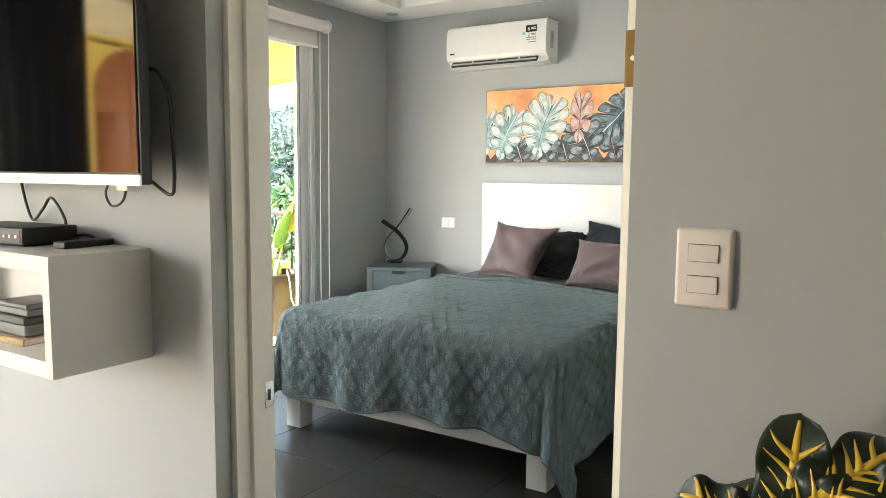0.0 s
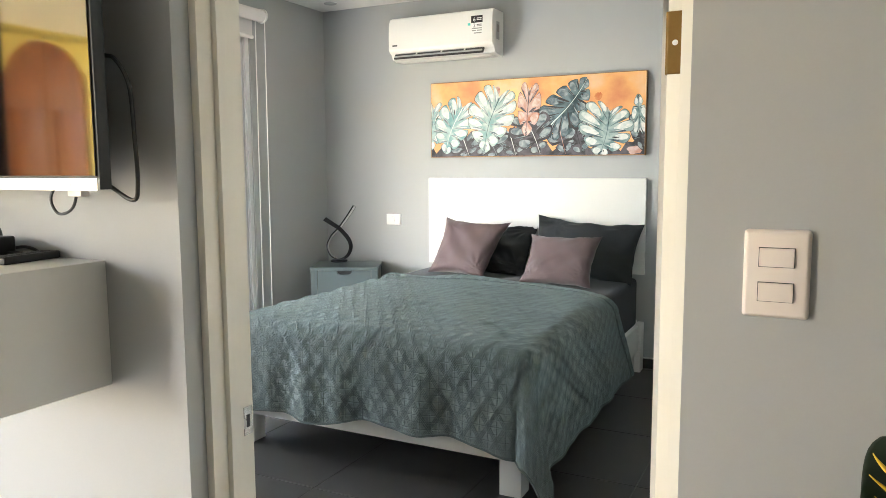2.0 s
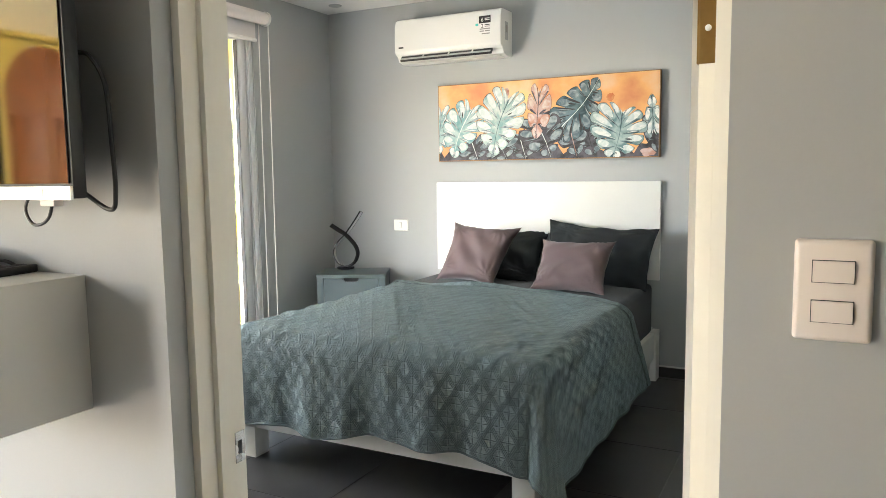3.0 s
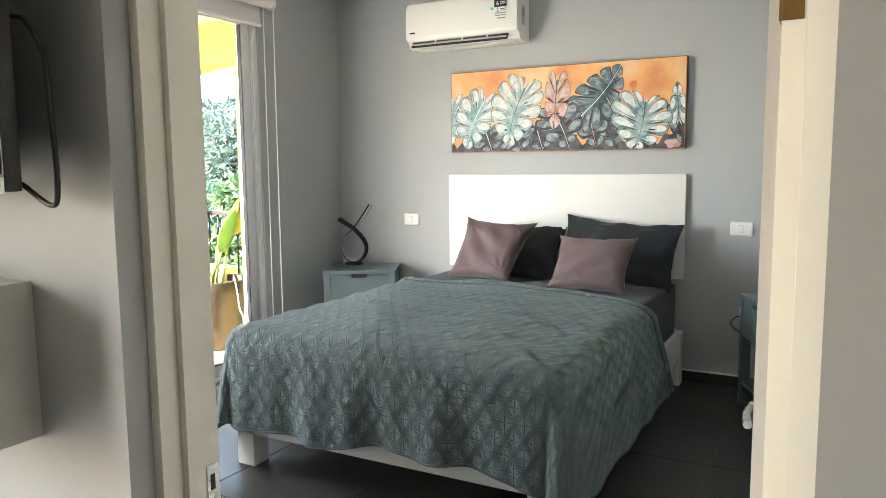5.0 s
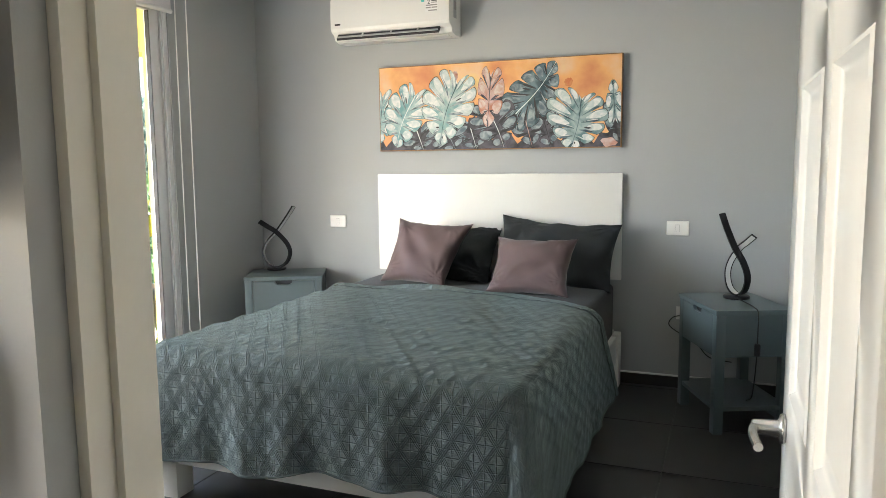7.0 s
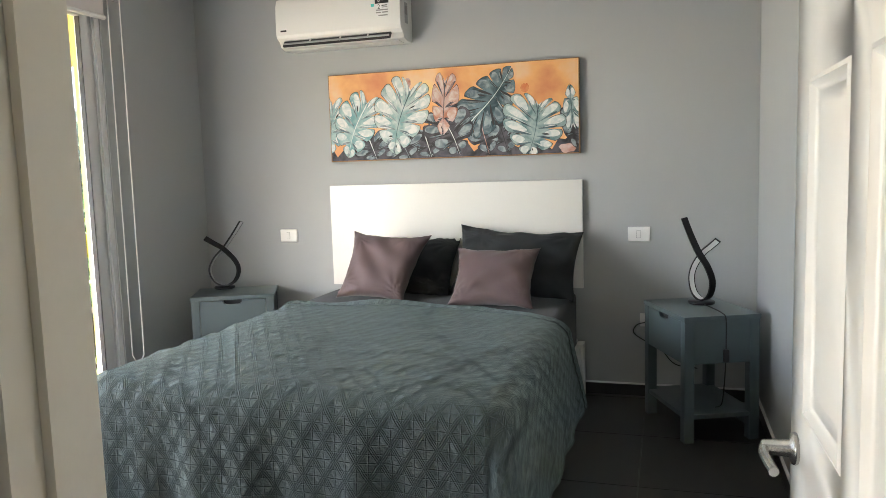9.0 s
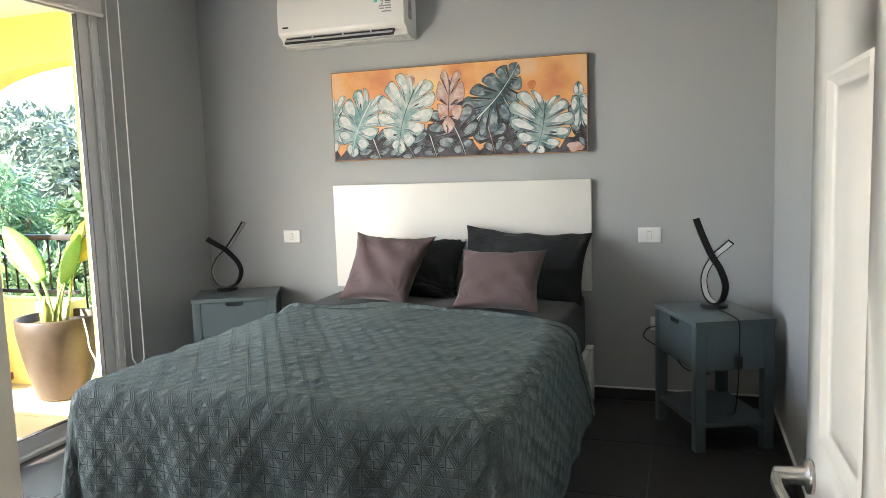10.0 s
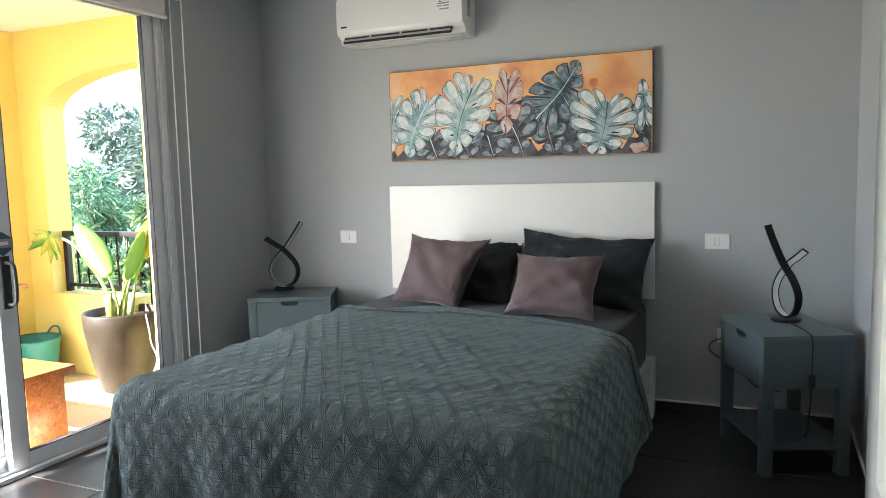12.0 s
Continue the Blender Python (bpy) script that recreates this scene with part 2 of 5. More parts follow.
def quilt_mat():
    """Stone-washed cotton with triple-stitched diamonds and a fine cross stitch inside them; the cloth's own metres are its UV."""
    m = bpy.data.materials.new("green_grey_quilt")
    m.use_nodes = True
    nt = m.node_tree
    n, b = nt.nodes, nt.nodes["Principled BSDF"]

    def calc(op, x, y=None, z=None):
        q = n.new("ShaderNodeMath")
        q.operation = op
        for k, v in enumerate((x, y, z)):
            if v is None:
                continue
            if isinstance(v, (int, float)):
                q.inputs[k].default_value = v
            else:
                nt.links.new(v, q.inputs[k])
        return q.outputs[0]

    def near(d, width):
        q = n.new("ShaderNodeMapRange")
        q.interpolation_type = "SMOOTHSTEP"
        q.inputs["From Min"].default_value, q.inputs["From Max"].default_value = 0.0, width
        q.inputs["To Min"].default_value, q.inputs["To Max"].default_value = 1.0, 0.0
        nt.links.new(d, q.inputs["Value"])
        return q.outputs[0]

    uv = n.new("ShaderNodeUVMap")
    wob = n.new("ShaderNodeTexNoise")
    wob.inputs["Scale"].default_value, wob.inputs["Detail"].default_value = 34, 3
    nt.links.new(uv.outputs[0], wob.inputs["Vector"])
    sep = n.new("ShaderNodeSeparateXYZ")
    bend = n.new("ShaderNodeVectorMath")
    bend.operation = "MULTIPLY_ADD"
    bend.inputs[1].default_value = (0.006, 0.006, 0.0)
    nt.links.new(wob.outputs["Color"], bend.inputs[0])
    nt.links.new(uv.outputs[0], bend.inputs[2])
    nt.links.new(bend.outputs[0], sep.inputs[0])
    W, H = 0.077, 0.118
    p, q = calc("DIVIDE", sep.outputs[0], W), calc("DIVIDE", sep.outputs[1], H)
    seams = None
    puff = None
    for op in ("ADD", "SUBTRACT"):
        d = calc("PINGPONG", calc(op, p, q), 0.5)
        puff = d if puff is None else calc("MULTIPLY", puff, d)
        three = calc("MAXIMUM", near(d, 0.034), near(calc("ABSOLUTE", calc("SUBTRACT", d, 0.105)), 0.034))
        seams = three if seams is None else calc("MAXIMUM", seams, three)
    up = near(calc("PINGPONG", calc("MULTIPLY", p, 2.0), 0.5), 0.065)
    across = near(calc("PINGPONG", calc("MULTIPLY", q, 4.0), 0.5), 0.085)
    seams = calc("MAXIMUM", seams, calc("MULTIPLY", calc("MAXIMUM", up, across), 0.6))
    fluff = n.new("ShaderNodeTexNoise")
    fluff.inputs["Scale"].default_value, fluff.inputs["Detail"].default_value = 90, 5
    nt.links.new(uv.outputs[0], fluff.inputs["Vector"])
    height = calc("MULTIPLY_ADD", seams, -1.0, calc("MULTIPLY_ADD", fluff.outputs[0], 1.1, calc("MULTIPLY", puff, 3.0)))
    bp = n.new("ShaderNodeBump")
    bp.inputs["Strength"].default_value, bp.inputs["Distance"].default_value = 1.0, 0.0085
    nt.links.new(height, bp.inputs["Height"])
    nt.links.new(bp.outputs[0], b.inputs["Normal"])
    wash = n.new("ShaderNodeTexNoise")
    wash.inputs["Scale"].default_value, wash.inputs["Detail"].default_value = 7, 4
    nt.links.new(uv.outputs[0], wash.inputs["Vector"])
    # the darker seams are washed dye plus groove shade put into the colour
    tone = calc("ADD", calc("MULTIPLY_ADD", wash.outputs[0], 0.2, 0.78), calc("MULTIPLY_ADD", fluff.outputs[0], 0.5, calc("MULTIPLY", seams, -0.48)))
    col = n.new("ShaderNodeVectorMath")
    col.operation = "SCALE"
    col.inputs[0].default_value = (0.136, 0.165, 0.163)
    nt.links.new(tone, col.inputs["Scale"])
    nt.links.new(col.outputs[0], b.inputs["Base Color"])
    b.inputs["Roughness"].default_value, b.inputs["Specular IOR Level"].default_value = 0.88, 0.25
    b.inputs["Sheen Tint"].default_value = (0.75, 0.95, 0.95, 1)
    b.inputs["Sheen Weight"].default_value, b.inputs["Sheen Roughness"].default_value = 0.25, 0.45
    return m


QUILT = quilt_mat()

# ---- mesh helpers ----


def finish(bm, sharp=35):
    for f in bm.faces:
        f.smooth = True
    lim = radians(sharp)
    for e in bm.edges:
        if len(e.link_faces) == 2:
            e.smooth = e.calc_face_angle(0) < lim
    return bm


def link(name, bm, material, parent=None, sharp=35):
    finish(bm, sharp)
    me = bpy.data.meshes.new(name)
    bm.to_mesh(me)
    bm.free()
    mats = material if isinstance(material, (list, tuple)) else [material]
    for m in mats:
        me.materials.append(m)
    ob = new(name, me)
    if parent:
        ob.parent = parent
    return ob


def part(name, bm, material, parent, label="", sharp=35):
    ob = link(name, bm, material, parent, sharp)
    return tagged(ob, label) if label else ob


def thing(name, m, label, category, group=""):
    ob = new(name)
    ob.empty_display_size = 0.05
    ob.matrix_basis = m
    return tagged(ob, label, category, group)


def structure(name, bm, material, label, category, sharp=35):
    return tagged(link(name, bm, material, None, sharp), label, category, kind="structure")


def box(bm, x0, x1, y0, y1, z0, z1, bevel=0.0, seg=2, m=None):
    verts = bmesh.ops.create_cube(bm, size=1.0)["verts"]
    for v in verts:
        v.co = Vector((x0 + (v.co.x + 0.5) * (x1 - x0), y0 + (v.co.y + 0.5) * (y1 - y0), z0 + (v.co.z + 0.5) * (z1 - z0)))
    if bevel:
        edges = list({e for v in verts for e in v.link_edges})
        out = bmesh.ops.bevel(bm, geom=edges, offset=bevel, segments=seg, profile=0.7, affect="EDGES")
        verts = list({v for f in out["faces"] for v in f.verts} | {v for v in verts if v.is_valid})
    if m is not None:
        bmesh.ops.transform(bm, matrix=m, verts=verts)
    return verts


def one(x0, x1, y0, y1, z0, z1, bevel=0.0, seg=2, m=None):
    bm = bmesh.new()
    box(bm, x0, x1, y0, y1, z0, z1, bevel, seg, m)
    return bm


def lathe(profile, n=40, bm=None, centre=(0, 0), closed=True):
    """Turns (radius, z) pairs round the z axis."""
    bm = bm or bmesh.new()
    rings = []
    for r, z in profile:
        rings.append([bm.verts.new((centre[0] + r * math.cos(2 * math.pi * k / n), centre[1] + r * math.sin(2 * math.pi * k / n), z)) for k in range(n)])
    for a, b in zip(rings, rings[1:]):
        for k in range(n):
            bm.faces.new((a[k], a[(k + 1) % n], b[(k + 1) % n], b[k]))
    if closed:
        bm.faces.new(rings[0][::-1])
        bm.faces.new(rings[-1])
    return bm


def smooth_line(points, n=8):
    """Catmull-Rom through the points."""
    p = [Vector(q) for q in points]
    p = [2 * p[0] - p[1]] + p + [2 * p[-1] - p[-2]]
    out = []
    for i in range(1, len(p) - 2):
        for k in range(n):
            t = k / n
            a, b, c, d = p[i - 1], p[i], p[i + 1], p[i + 2]
            out.append(0.5 * ((2 * b) + (c - a) * t + (2 * a - 5 * b + 4 * c - d) * t * t + (3 * b - a - 3 * c + d) * t ** 3))
    return out + [p[-2]]


def tube(points, radius, sides=8, bm=None, n=8, taper=1.0):
    bm = bm or bmesh.new()
    line = smooth_line(points, n) if n else [Vector(q) for q in points]
    rings, side = [], None
    for i, q in enumerate(line):
        d = (line[min(i + 1, len(line) - 1)] - line[max(i - 1, 0)]).normalized()
        ref = side if side is not None else (Vector((0, 0, 1)) if abs(d.z) < 0.9 else Vector((1, 0, 0)))
        side = (ref - d * ref.dot(d)).normalized()
        up = d.cross(side)
        r = radius * (1 + (taper - 1) * i / (len(line) - 1))
        rings.append([bm.verts.new(q + r * (math.cos(2 * math.pi * k / sides) * side + math.sin(2 * math.pi * k / sides) * up)) for k in range(sides)])
    for a, b in zip(rings, rings[1:]):
        for k in range(sides):
            bm.faces.new((a[k], a[(k + 1) % sides], b[(k + 1) % sides], b[k]))
    bm.faces.new(rings[0][::-1])
    bm.faces.new(rings[-1])
    bmesh.ops.recalc_face_normals(bm, faces=bm.faces)
    return bm


def slab(outline, depth, bm=None, z=0.0):
    """A flat piece with the given (x, y) outline and thickness."""
    bm = bm or bmesh.new()
    low = [bm.verts.new((x, y, z)) for x, y in outline]
    top = [bm.verts.new((x, y, z + depth)) for x, y in outline]
    bm.faces.new(low[::-1])
    bm.faces.new(top)
    n = len(low)
    for k in range(n):
        bm.faces.new((low[k], low[(k + 1) % n], top[(k + 1) % n], top[k]))
    bmesh.ops.recalc_face_normals(bm, faces=bm.faces)
    return bm


def grid_mesh(name, co, material, parent=None, uv=None):
    """A mesh from an array of rows and columns of places, with the cloth's own metres as its UV."""
    rows, cols = co.shape[:2]
    idx = np.arange(rows * cols).reshape(rows, cols)
    quads = np.stack([idx[:-1, :-1], idx[:-1, 1:], idx[1:, 1:], idx[1:, :-1]], -1).reshape(-1, 4)
    me = bpy.data.meshes.new(name)
    me.from_pydata(co.reshape(-1, 3).tolist(), [], quads.tolist())
    me.polygons.foreach_set("use_smooth", np.ones(len(me.polygons), bool))
    if uv is not None:
        layer_ = me.uv_layers.new(name="cloth")
        layer_.data.foreach_set("uv", uv.reshape(-1, 2)[quads.reshape(-1)].astype(np.float32).ravel())
    me.materials.append(material)
    ob = new(name, me)
    if parent:
        ob.parent = parent
    return ob


def text_mesh(words, size, material, parent, m, name="lettering", depth=0.0004):
    cu = bpy.data.curves.new(name, "FONT")
    cu.body, cu.size, cu.extrude, cu.align_x, cu.align_y = words, size, depth, "CENTER", "CENTER"
    tmp = bpy.data.objects.new(name, cu)
    me = bpy.data.meshes.new_from_object(tmp)
    bpy.data.objects.remove(tmp)
    me.materials.clear()
    me.materials.append(material)
    ob = new(name, me)
    ob.parent = parent
    ob.matrix_basis = m
    return ob


# ---- the building ----
XE, YS, YL = 3.495, -3.64, -3.79      # east wall, and the two faces of the wall with the door
ZC, ZT = 2.57, 2.72                   # ceiling band and raised middle
bm = bmesh.new()
box(bm, -0.16, XE + 0.15, 0.0, 0.16, -0.1, 2.9)
structure("wall_north", bm, PAINT_GREY, "smooth grey painted bedroom wall behind the bed", "wall")
bm = bmesh.new()
box(bm, XE, XE + 0.15, YS, 0.0, -0.1, 2.9)
structure("wall_east", bm, PAINT_GREY, "smooth grey painted bedroom wall beside the door", "wall")

# garden-side wall: bedroom sliding door, living-room opening
WX = -0.16
bm = bmesh.new()
box(bm, WX, 0, -0.865, 0.0, -0.1, 2.9)
box(bm, WX, 0, -2.90, -0.865, 2.33, 2.9)
box(bm, WX, 0, -4.30, -2.90, -0.1, 2.9)
# lintel of an unseen gap, added to let grazing light onto the television wall
box(bm, WX, 0, -4.72, -4.30, 2.1, 2.9)
box(bm, WX, 0, -5.13, -4.72, -0.1, 2.9)
box(bm, WX, 0, -7.5, -5.13, 2.3, 2.9)
box(bm, WX, 0, -8.0, -7.5, -0.1, 2.9)
structure("wall_west", bm, [PAINT_GREY], "grey painted wall with a sliding glass door to the terrace", "wall")

# wall with the doorway, seen from the living room
DL, DR = 2.364, 3.351
bm = bmesh.new()
box(bm, 0.0, DL, YL, YS, -0.1, 2.9)
box(bm, DR, 6.0, YL, YS, -0.1, 2.9)
box(bm, DL, DR, YL, YS, 2.12, 2.9)
structure("wall_south", bm, PAINT_GREY, "grey painted wall with an open doorway, television and shelf", "wall")

bm = bmesh.new()
box(bm, 6.0, 6.15, -8.0, YS, -0.1, 2.9)
structure("wall_living_east", bm, PAINT_GREY, "plain grey living room wall", "wall")
bm = bmesh.new()
box(bm, WX, 6.15, -8.15, -8.0, -0.1, 2.9)
structure("wall_living_south", bm, PAINT_GREY, "plain grey living room wall", "wall")

# bedroom ceiling with a raised middle
bm = bmesh.new()
TX0, TX1, TY0, TY1 = 0.40, XE - 0.40, YS + 0.40, -0.356
box(bm, 0, TX0, YS, 0, ZC, ZT + 0.1)
box(bm, TX1, XE, YS, 0, ZC, ZT + 0.1)
box(bm, TX0, TX1, TY1, 0, ZC, ZT + 0.1)
box(bm, TX0, TX1, YS, TY0, ZC, ZT + 0.1)
box(bm, TX0, TX1, TY0, TY1, ZT, ZT + 0.1)
structure("ceiling", bm, PAINT_WHITE, "white bedroom ceiling with a raised middle field", "ceiling")
bm = bmesh.new()
box(bm, 0, 6.0, -8.0, YL, 2.62, 2.75)
structure("ceiling_living", bm, PAINT_WHITE, "plain white living room ceiling", "ceiling")
spot = thing("recessed_spotlight", pose(0.234, -0.228, ZC), "small round unlit recessed ceiling spotlight", "spotlight")
part("trim_ring", lathe([(0.030, -0.004), (0.045, -0.006), (0.048, -0.002), (0.048, 0.0)], 32), GREY_PLASTIC, spot)

# skirting of dark tile with a pale top joint
bm = bmesh.new()
box(bm, 0.0, XE, -0.011, 0.0, 0.0, 0.066)
box(bm, XE - 0.011, XE, YS, -0.011, 0.0, 0.066)
structure("baseboard", bm, TILE, "dark tile skirting along the bedroom walls", "skirting")
bm = bmesh.new()
box(bm, 0.0, XE, -0.012, 0.0, 0.066, 0.074)
box(bm, XE - 0.012, XE, YS, -0.012, 0.066, 0.074)
structure("trim", bm, PAINT_WHITE, "thin pale joint on top of the tile skirting", "trim")

# ---- doorway frame ----
frame_ob = tagged(new("door_frame"), "cream painted stepped wooden door frame", "door frame", kind="structure")
for side, steps in (("jamb", [(DL, 2.384, -3.742, -3.63), (2.384, 2.398, -3.70, -3.63)]),
                    ("jamb", [(3.322, DR, -3.70, -3.63), (3.296, 3.322, -3.664, -3.63)])):
    bm = bmesh.new()
    for x0, x1, y0, y1 in steps:
        box(bm, x0, x1, y0, y1, 0.0, 2.10, 0.002)
    part(side, bm, FRAME_WHITE, frame_ob)
bm = bmesh.new()
box(bm, DL, DR, -3.742, -3.63, 2.08, 2.12, 0.002)
part("head", bm, FRAME_WHITE, frame_ob)
strike = tagged(new("strike_plate"), "worn steel strike plate let into the door frame", "strike plate")
strike.location = (2.398, -3.648, 0.776)
bm = one(0.0, 0.002, -0.014, 0.014, -0.033, 0.033, 0.0008, 1)
part("plate", bm, CHROME, strike)
part("latch_hole", one(0.0015, 0.0028, -0.006, 0.004, -0.014, 0.014), DARK_SLOT, strike)
hinge = part("hinge", one(-0.003, 0.0005, -0.004, 0.03, -0.048, 0.048, 0.0008, 1), BRASS, frame_ob, "brass door hinge")
hinge.location = (3.296, -3.66, 1.53)
part("front_leaf", one(0.0, 0.022, -0.0065, -0.0035, -0.048, 0.048, 0.0008, 1), BRASS, hinge)
bm = bmesh.new()
bmesh.ops.create_uvsphere(bm, u_segments=12, v_segments=8, radius=0.0045, matrix=Matrix.Translation((0.012, -0.0065, 0.0)))
part("screw", bm, PLASTIC_W, hinge)

# ---- the open door ----


def panel_door(width, height):
    """Six-panel door: hinge edge on the origin, width along +x, thickness along y."""
    t = 0.038
    d = thing("door_1", Matrix(), "white six-panel door, wide open, with a steel lever handle", "door")
    tagged(d, kind="structure")
    stile, mid = 0.115, 0.10
    cols = [(stile, width / 2 - mid / 2), (width / 2 + mid / 2, width - stile)]
    rows = [(0.20, 0.66), (0.844, 1.465), (1.64, height - 0.13)]
    bm = bmesh.new()
    xs = [0, cols[0][0], cols[0][1], cols[1][0], cols[1][1], width]
    zs = [0, rows[0][0], rows[0][1], rows[1][0], rows[1][1], rows[2][0], rows[2][1], height]
    for i in range(5):
        for j in range(7):
            if i in (1, 3) and j in (1, 3, 5):
                continue
            box(bm, xs[i], xs[i + 1], -t / 2, t / 2, zs[j], zs[j + 1])
    bmesh.ops.remove_doubles(bm, verts=bm.verts, dist=0.0002)
    part("door_leaf", bm, WHITE_LACQUER, d)
    for x0, x1 in cols:
        for z0, z1 in rows:
            bm = bmesh.new()
            box(bm, x0 + 0.02, x1 - 0.02, -0.008, 0.008, z0 + 0.02, z1 - 0.02)
            # sloping moulding round the field
            for s in (-1, 1):
                a = [(x0, z0), (x1, z0), (x1, z1), (x0, z1)]
                levels = [(0.0, t / 2 - 0.001), (0.010, t / 2 + 0.003), (0.018, t / 2 - 0.006), (0.026, 0.008), (0.05, 0.008), (0.062, 0.0135)]
                loops = []
                for inset, y in levels:
                    loops.append([bm.verts.new((x0 + inset if k in (0, 3) else x1 - inset, s * y, z0 + inset if k in (0, 1) else z1 - inset)) for k in range(4)])
                for l0, l1 in zip(loops, loops[1:]):
                    for k in range(4):
                        bm.faces.new((l0[k], l0[(k + 1) % 4], l1[(k + 1) % 4], l1[k]))
                bm.faces.new(loops[-1])
            bmesh.ops.recalc_face_normals(bm, faces=bm.faces)
            part("panel", bm, WHITE_LACQUER, d)
    for s in (-1, 1):
        h = part("handle", lathe([(0.030, 0.0), (0.032, 0.004), (0.030, 0.010), (0.017, 0.014), (0.014, 0.062), (0.010, 0.066)], 28), CHROME, d, "brushed steel lever handle")
        h.matrix_basis = pose(width - 0.065, s * t / 2, 0.762, -90 if s > 0 else 90)
        lever = bmesh.new()
        tube([(0.004, 0.0, 0.058), (-0.03, 0, 0.064), (-0.07, 0.0, 0.064), (-0.115, s * 0.004, 0.058)], 0.0095, 10, lever)
        part("lever", lever, CHROME, h)
    return d


door = panel_door(0.895, 2.06)
door.matrix_basis = pose(3.298, -3.615, 0.012, 0, 0, 91.1)

# ---- sliding door to the terrace ----
SY0, SY1, SZ = -2.90, -0.865, 2.33
slider = tagged(new("sliding_door"), "white aluminium sliding glass door to the terrace", "sliding door", kind="structure")
bm = bmesh.new()
box(bm, -0.13, -0.01, SY1 - 0.035, SY1, 0.0, SZ, 0.003)
box(bm, -0.13, -0.01, SY0, SY0 + 0.035, 0.0, SZ, 0.003)
box(bm, -0.13, -0.01, SY0 + 0.035, SY1 - 0.035, SZ - 0.04, SZ, 0.003)
box(bm, -0.135, 0.005, SY0 + 0.035, SY1 - 0.035, 0.0, 0.022, 0.003)
for x in (-0.12, -0.075, -0.03):
    box(bm, x - 0.004, x + 0.004, SY0 + 0.035, SY1 - 0.035, 0.022, 0.036, 0.001, 1)
for x in (-0.105, -0.06, -0.02):
    box(bm, x - 0.003, x + 0.003, SY1 - 0.050, SY1 - 0.035, 0.022, SZ - 0.04, 0.001, 1)
part("frame", bm, ALU, slider)


def sash(y0, y1, x, handle):
    w, top = 0.062, 2.285
    s = part("sash", one(x - 0.02, x + 0.02, y1 - w, y1, 0.03, top, 0.004), ALU, slider)
    part("stile", one(x - 0.02, x + 0.02, y0, y0 + 0.085, 0.03, top, 0.004), ALU, s)
    part("rail", one(x - 0.02, x + 0.02, y0 + 0.085, y1 - w, 0.03, 0.095, 0.004), ALU, s)
    part("rail", one(x - 0.02, x + 0.02, y0 + 0.085, y1 - w, top - 0.05, top, 0.004), ALU, s)
    g = part("pane", one(x - 0.003, x + 0.003, y0 + 0.083, y1 - w + 0.002, 0.093, top - 0.048), GLASS, s)
    g.visible_shadow = False
    bm = bmesh.new()
    box(bm, x - 0.009, x + 0.0195, y1 - w - 0.004, y1 - w + 0.0005, 0.095, top - 0.05)
    box(bm, x - 0.009, x + 0.0195, y0 + 0.0845, y0 + 0.089, 0.095, top - 0.05)
    box(bm, x - 0.009, x + 0.0195, y0 + 0.089, y1 - w - 0.004, 0.0945, 0.099)
    part("gasket", bm, RUBBER, s)
    if handle:
        bm = bmesh.new()
        box(bm, x + 0.02, x + 0.03, y0 + 0.022, y0 + 0.062, 0.78, 1.02, 0.004)
        tube([(x + 0.028, y0 + 0.042, 0.80), (x + 0.065, y0 + 0.046, 0.805), (x + 0.075, y0 + 0.05, 0.84), (x + 0.075, y0 + 0.05, 0.95), (x + 0.065, y0 + 0.046, 0.985), (x + 0.028, y0 + 0.042, 0.99)], 0.009, 10, bm)
        part("handle", bm, DARK_SLOT, s, "black D-shaped pull handle")
    return s


sash(-1.925, SY1 - 0.065, -0.045, True)
sash(-2.865, -1.86, -0.095, False)
bm = bmesh.new()
box(bm, -0.075, -0.030, SY1 - 0.062, SY1 - 0.036, 0.03, SZ - 0.04, 0.002)
part("side_panel", bm, ALU, slider)

# hexagonal sticker on the stile
st = tagged(new("door_sticker"), "small blue hexagonal sticker with a grey band on the glass door", "sticker")
st.matrix_basis = pose(-0.024, -1.885, 1.075, 90, 0, 90)
part("sheet", slab([(0.048 * math.cos(radians(30 + 60 * k)), 0.055 * math.sin(radians(30 + 60 * k))) for k in range(6)], 0.001), mat("navy_print", (0.03, 0.09, 0.13), 0.4), st)
part("band", slab([(-0.05, -0.018), (0.05, -0.018), (0.05, 0.022), (-0.05, 0.022)], 0.001, z=0.0015), LABEL_G, st)
part("word_bar", slab([(-0.026, -0.006), (0.026, -0.006), (0.026, 0.010), (-0.026, 0.010)], 0.0006, z=0.003), LABEL_W, st)

# roller blind above the sliding door
blind = thing("roller_blind", pose(0, 0, 0), "rolled-up white fabric roller blind above the sliding door", "blind")
bm = bmesh.new()
tube([(0.062, -2.95, 2.39), (0.062, -0.81, 2.39)], 0.042, 28, bm, 0)
part("roll", bm, BLIND, blind)
bm = bmesh.new()
box(bm, 0.026, 0.032, -2.94, -0.87, 2.245, 2.40)
part("fabric", bm, BLIND, blind)
bm = bmesh.new()
tube([(0.029, -2.94, 2.243), (0.029, -0.868, 2.243)], 0.013, 12, bm, 0)
part("bottom_bar", bm, PLASTIC_W, blind)
for y in (-0.803, -2.955):
    bm = bmesh.new()
    tube([(0.062, y - 0.005, 2.39), (0.062, y + 0.008, 2.39)], 0.049, 28, bm, 0)
    box(bm, 0.0, 0.05, y - 0.004, y + 0.006, 2.36, 2.43, 0.002, 1)
    part("bracket", bm, PLASTIC_W, blind)
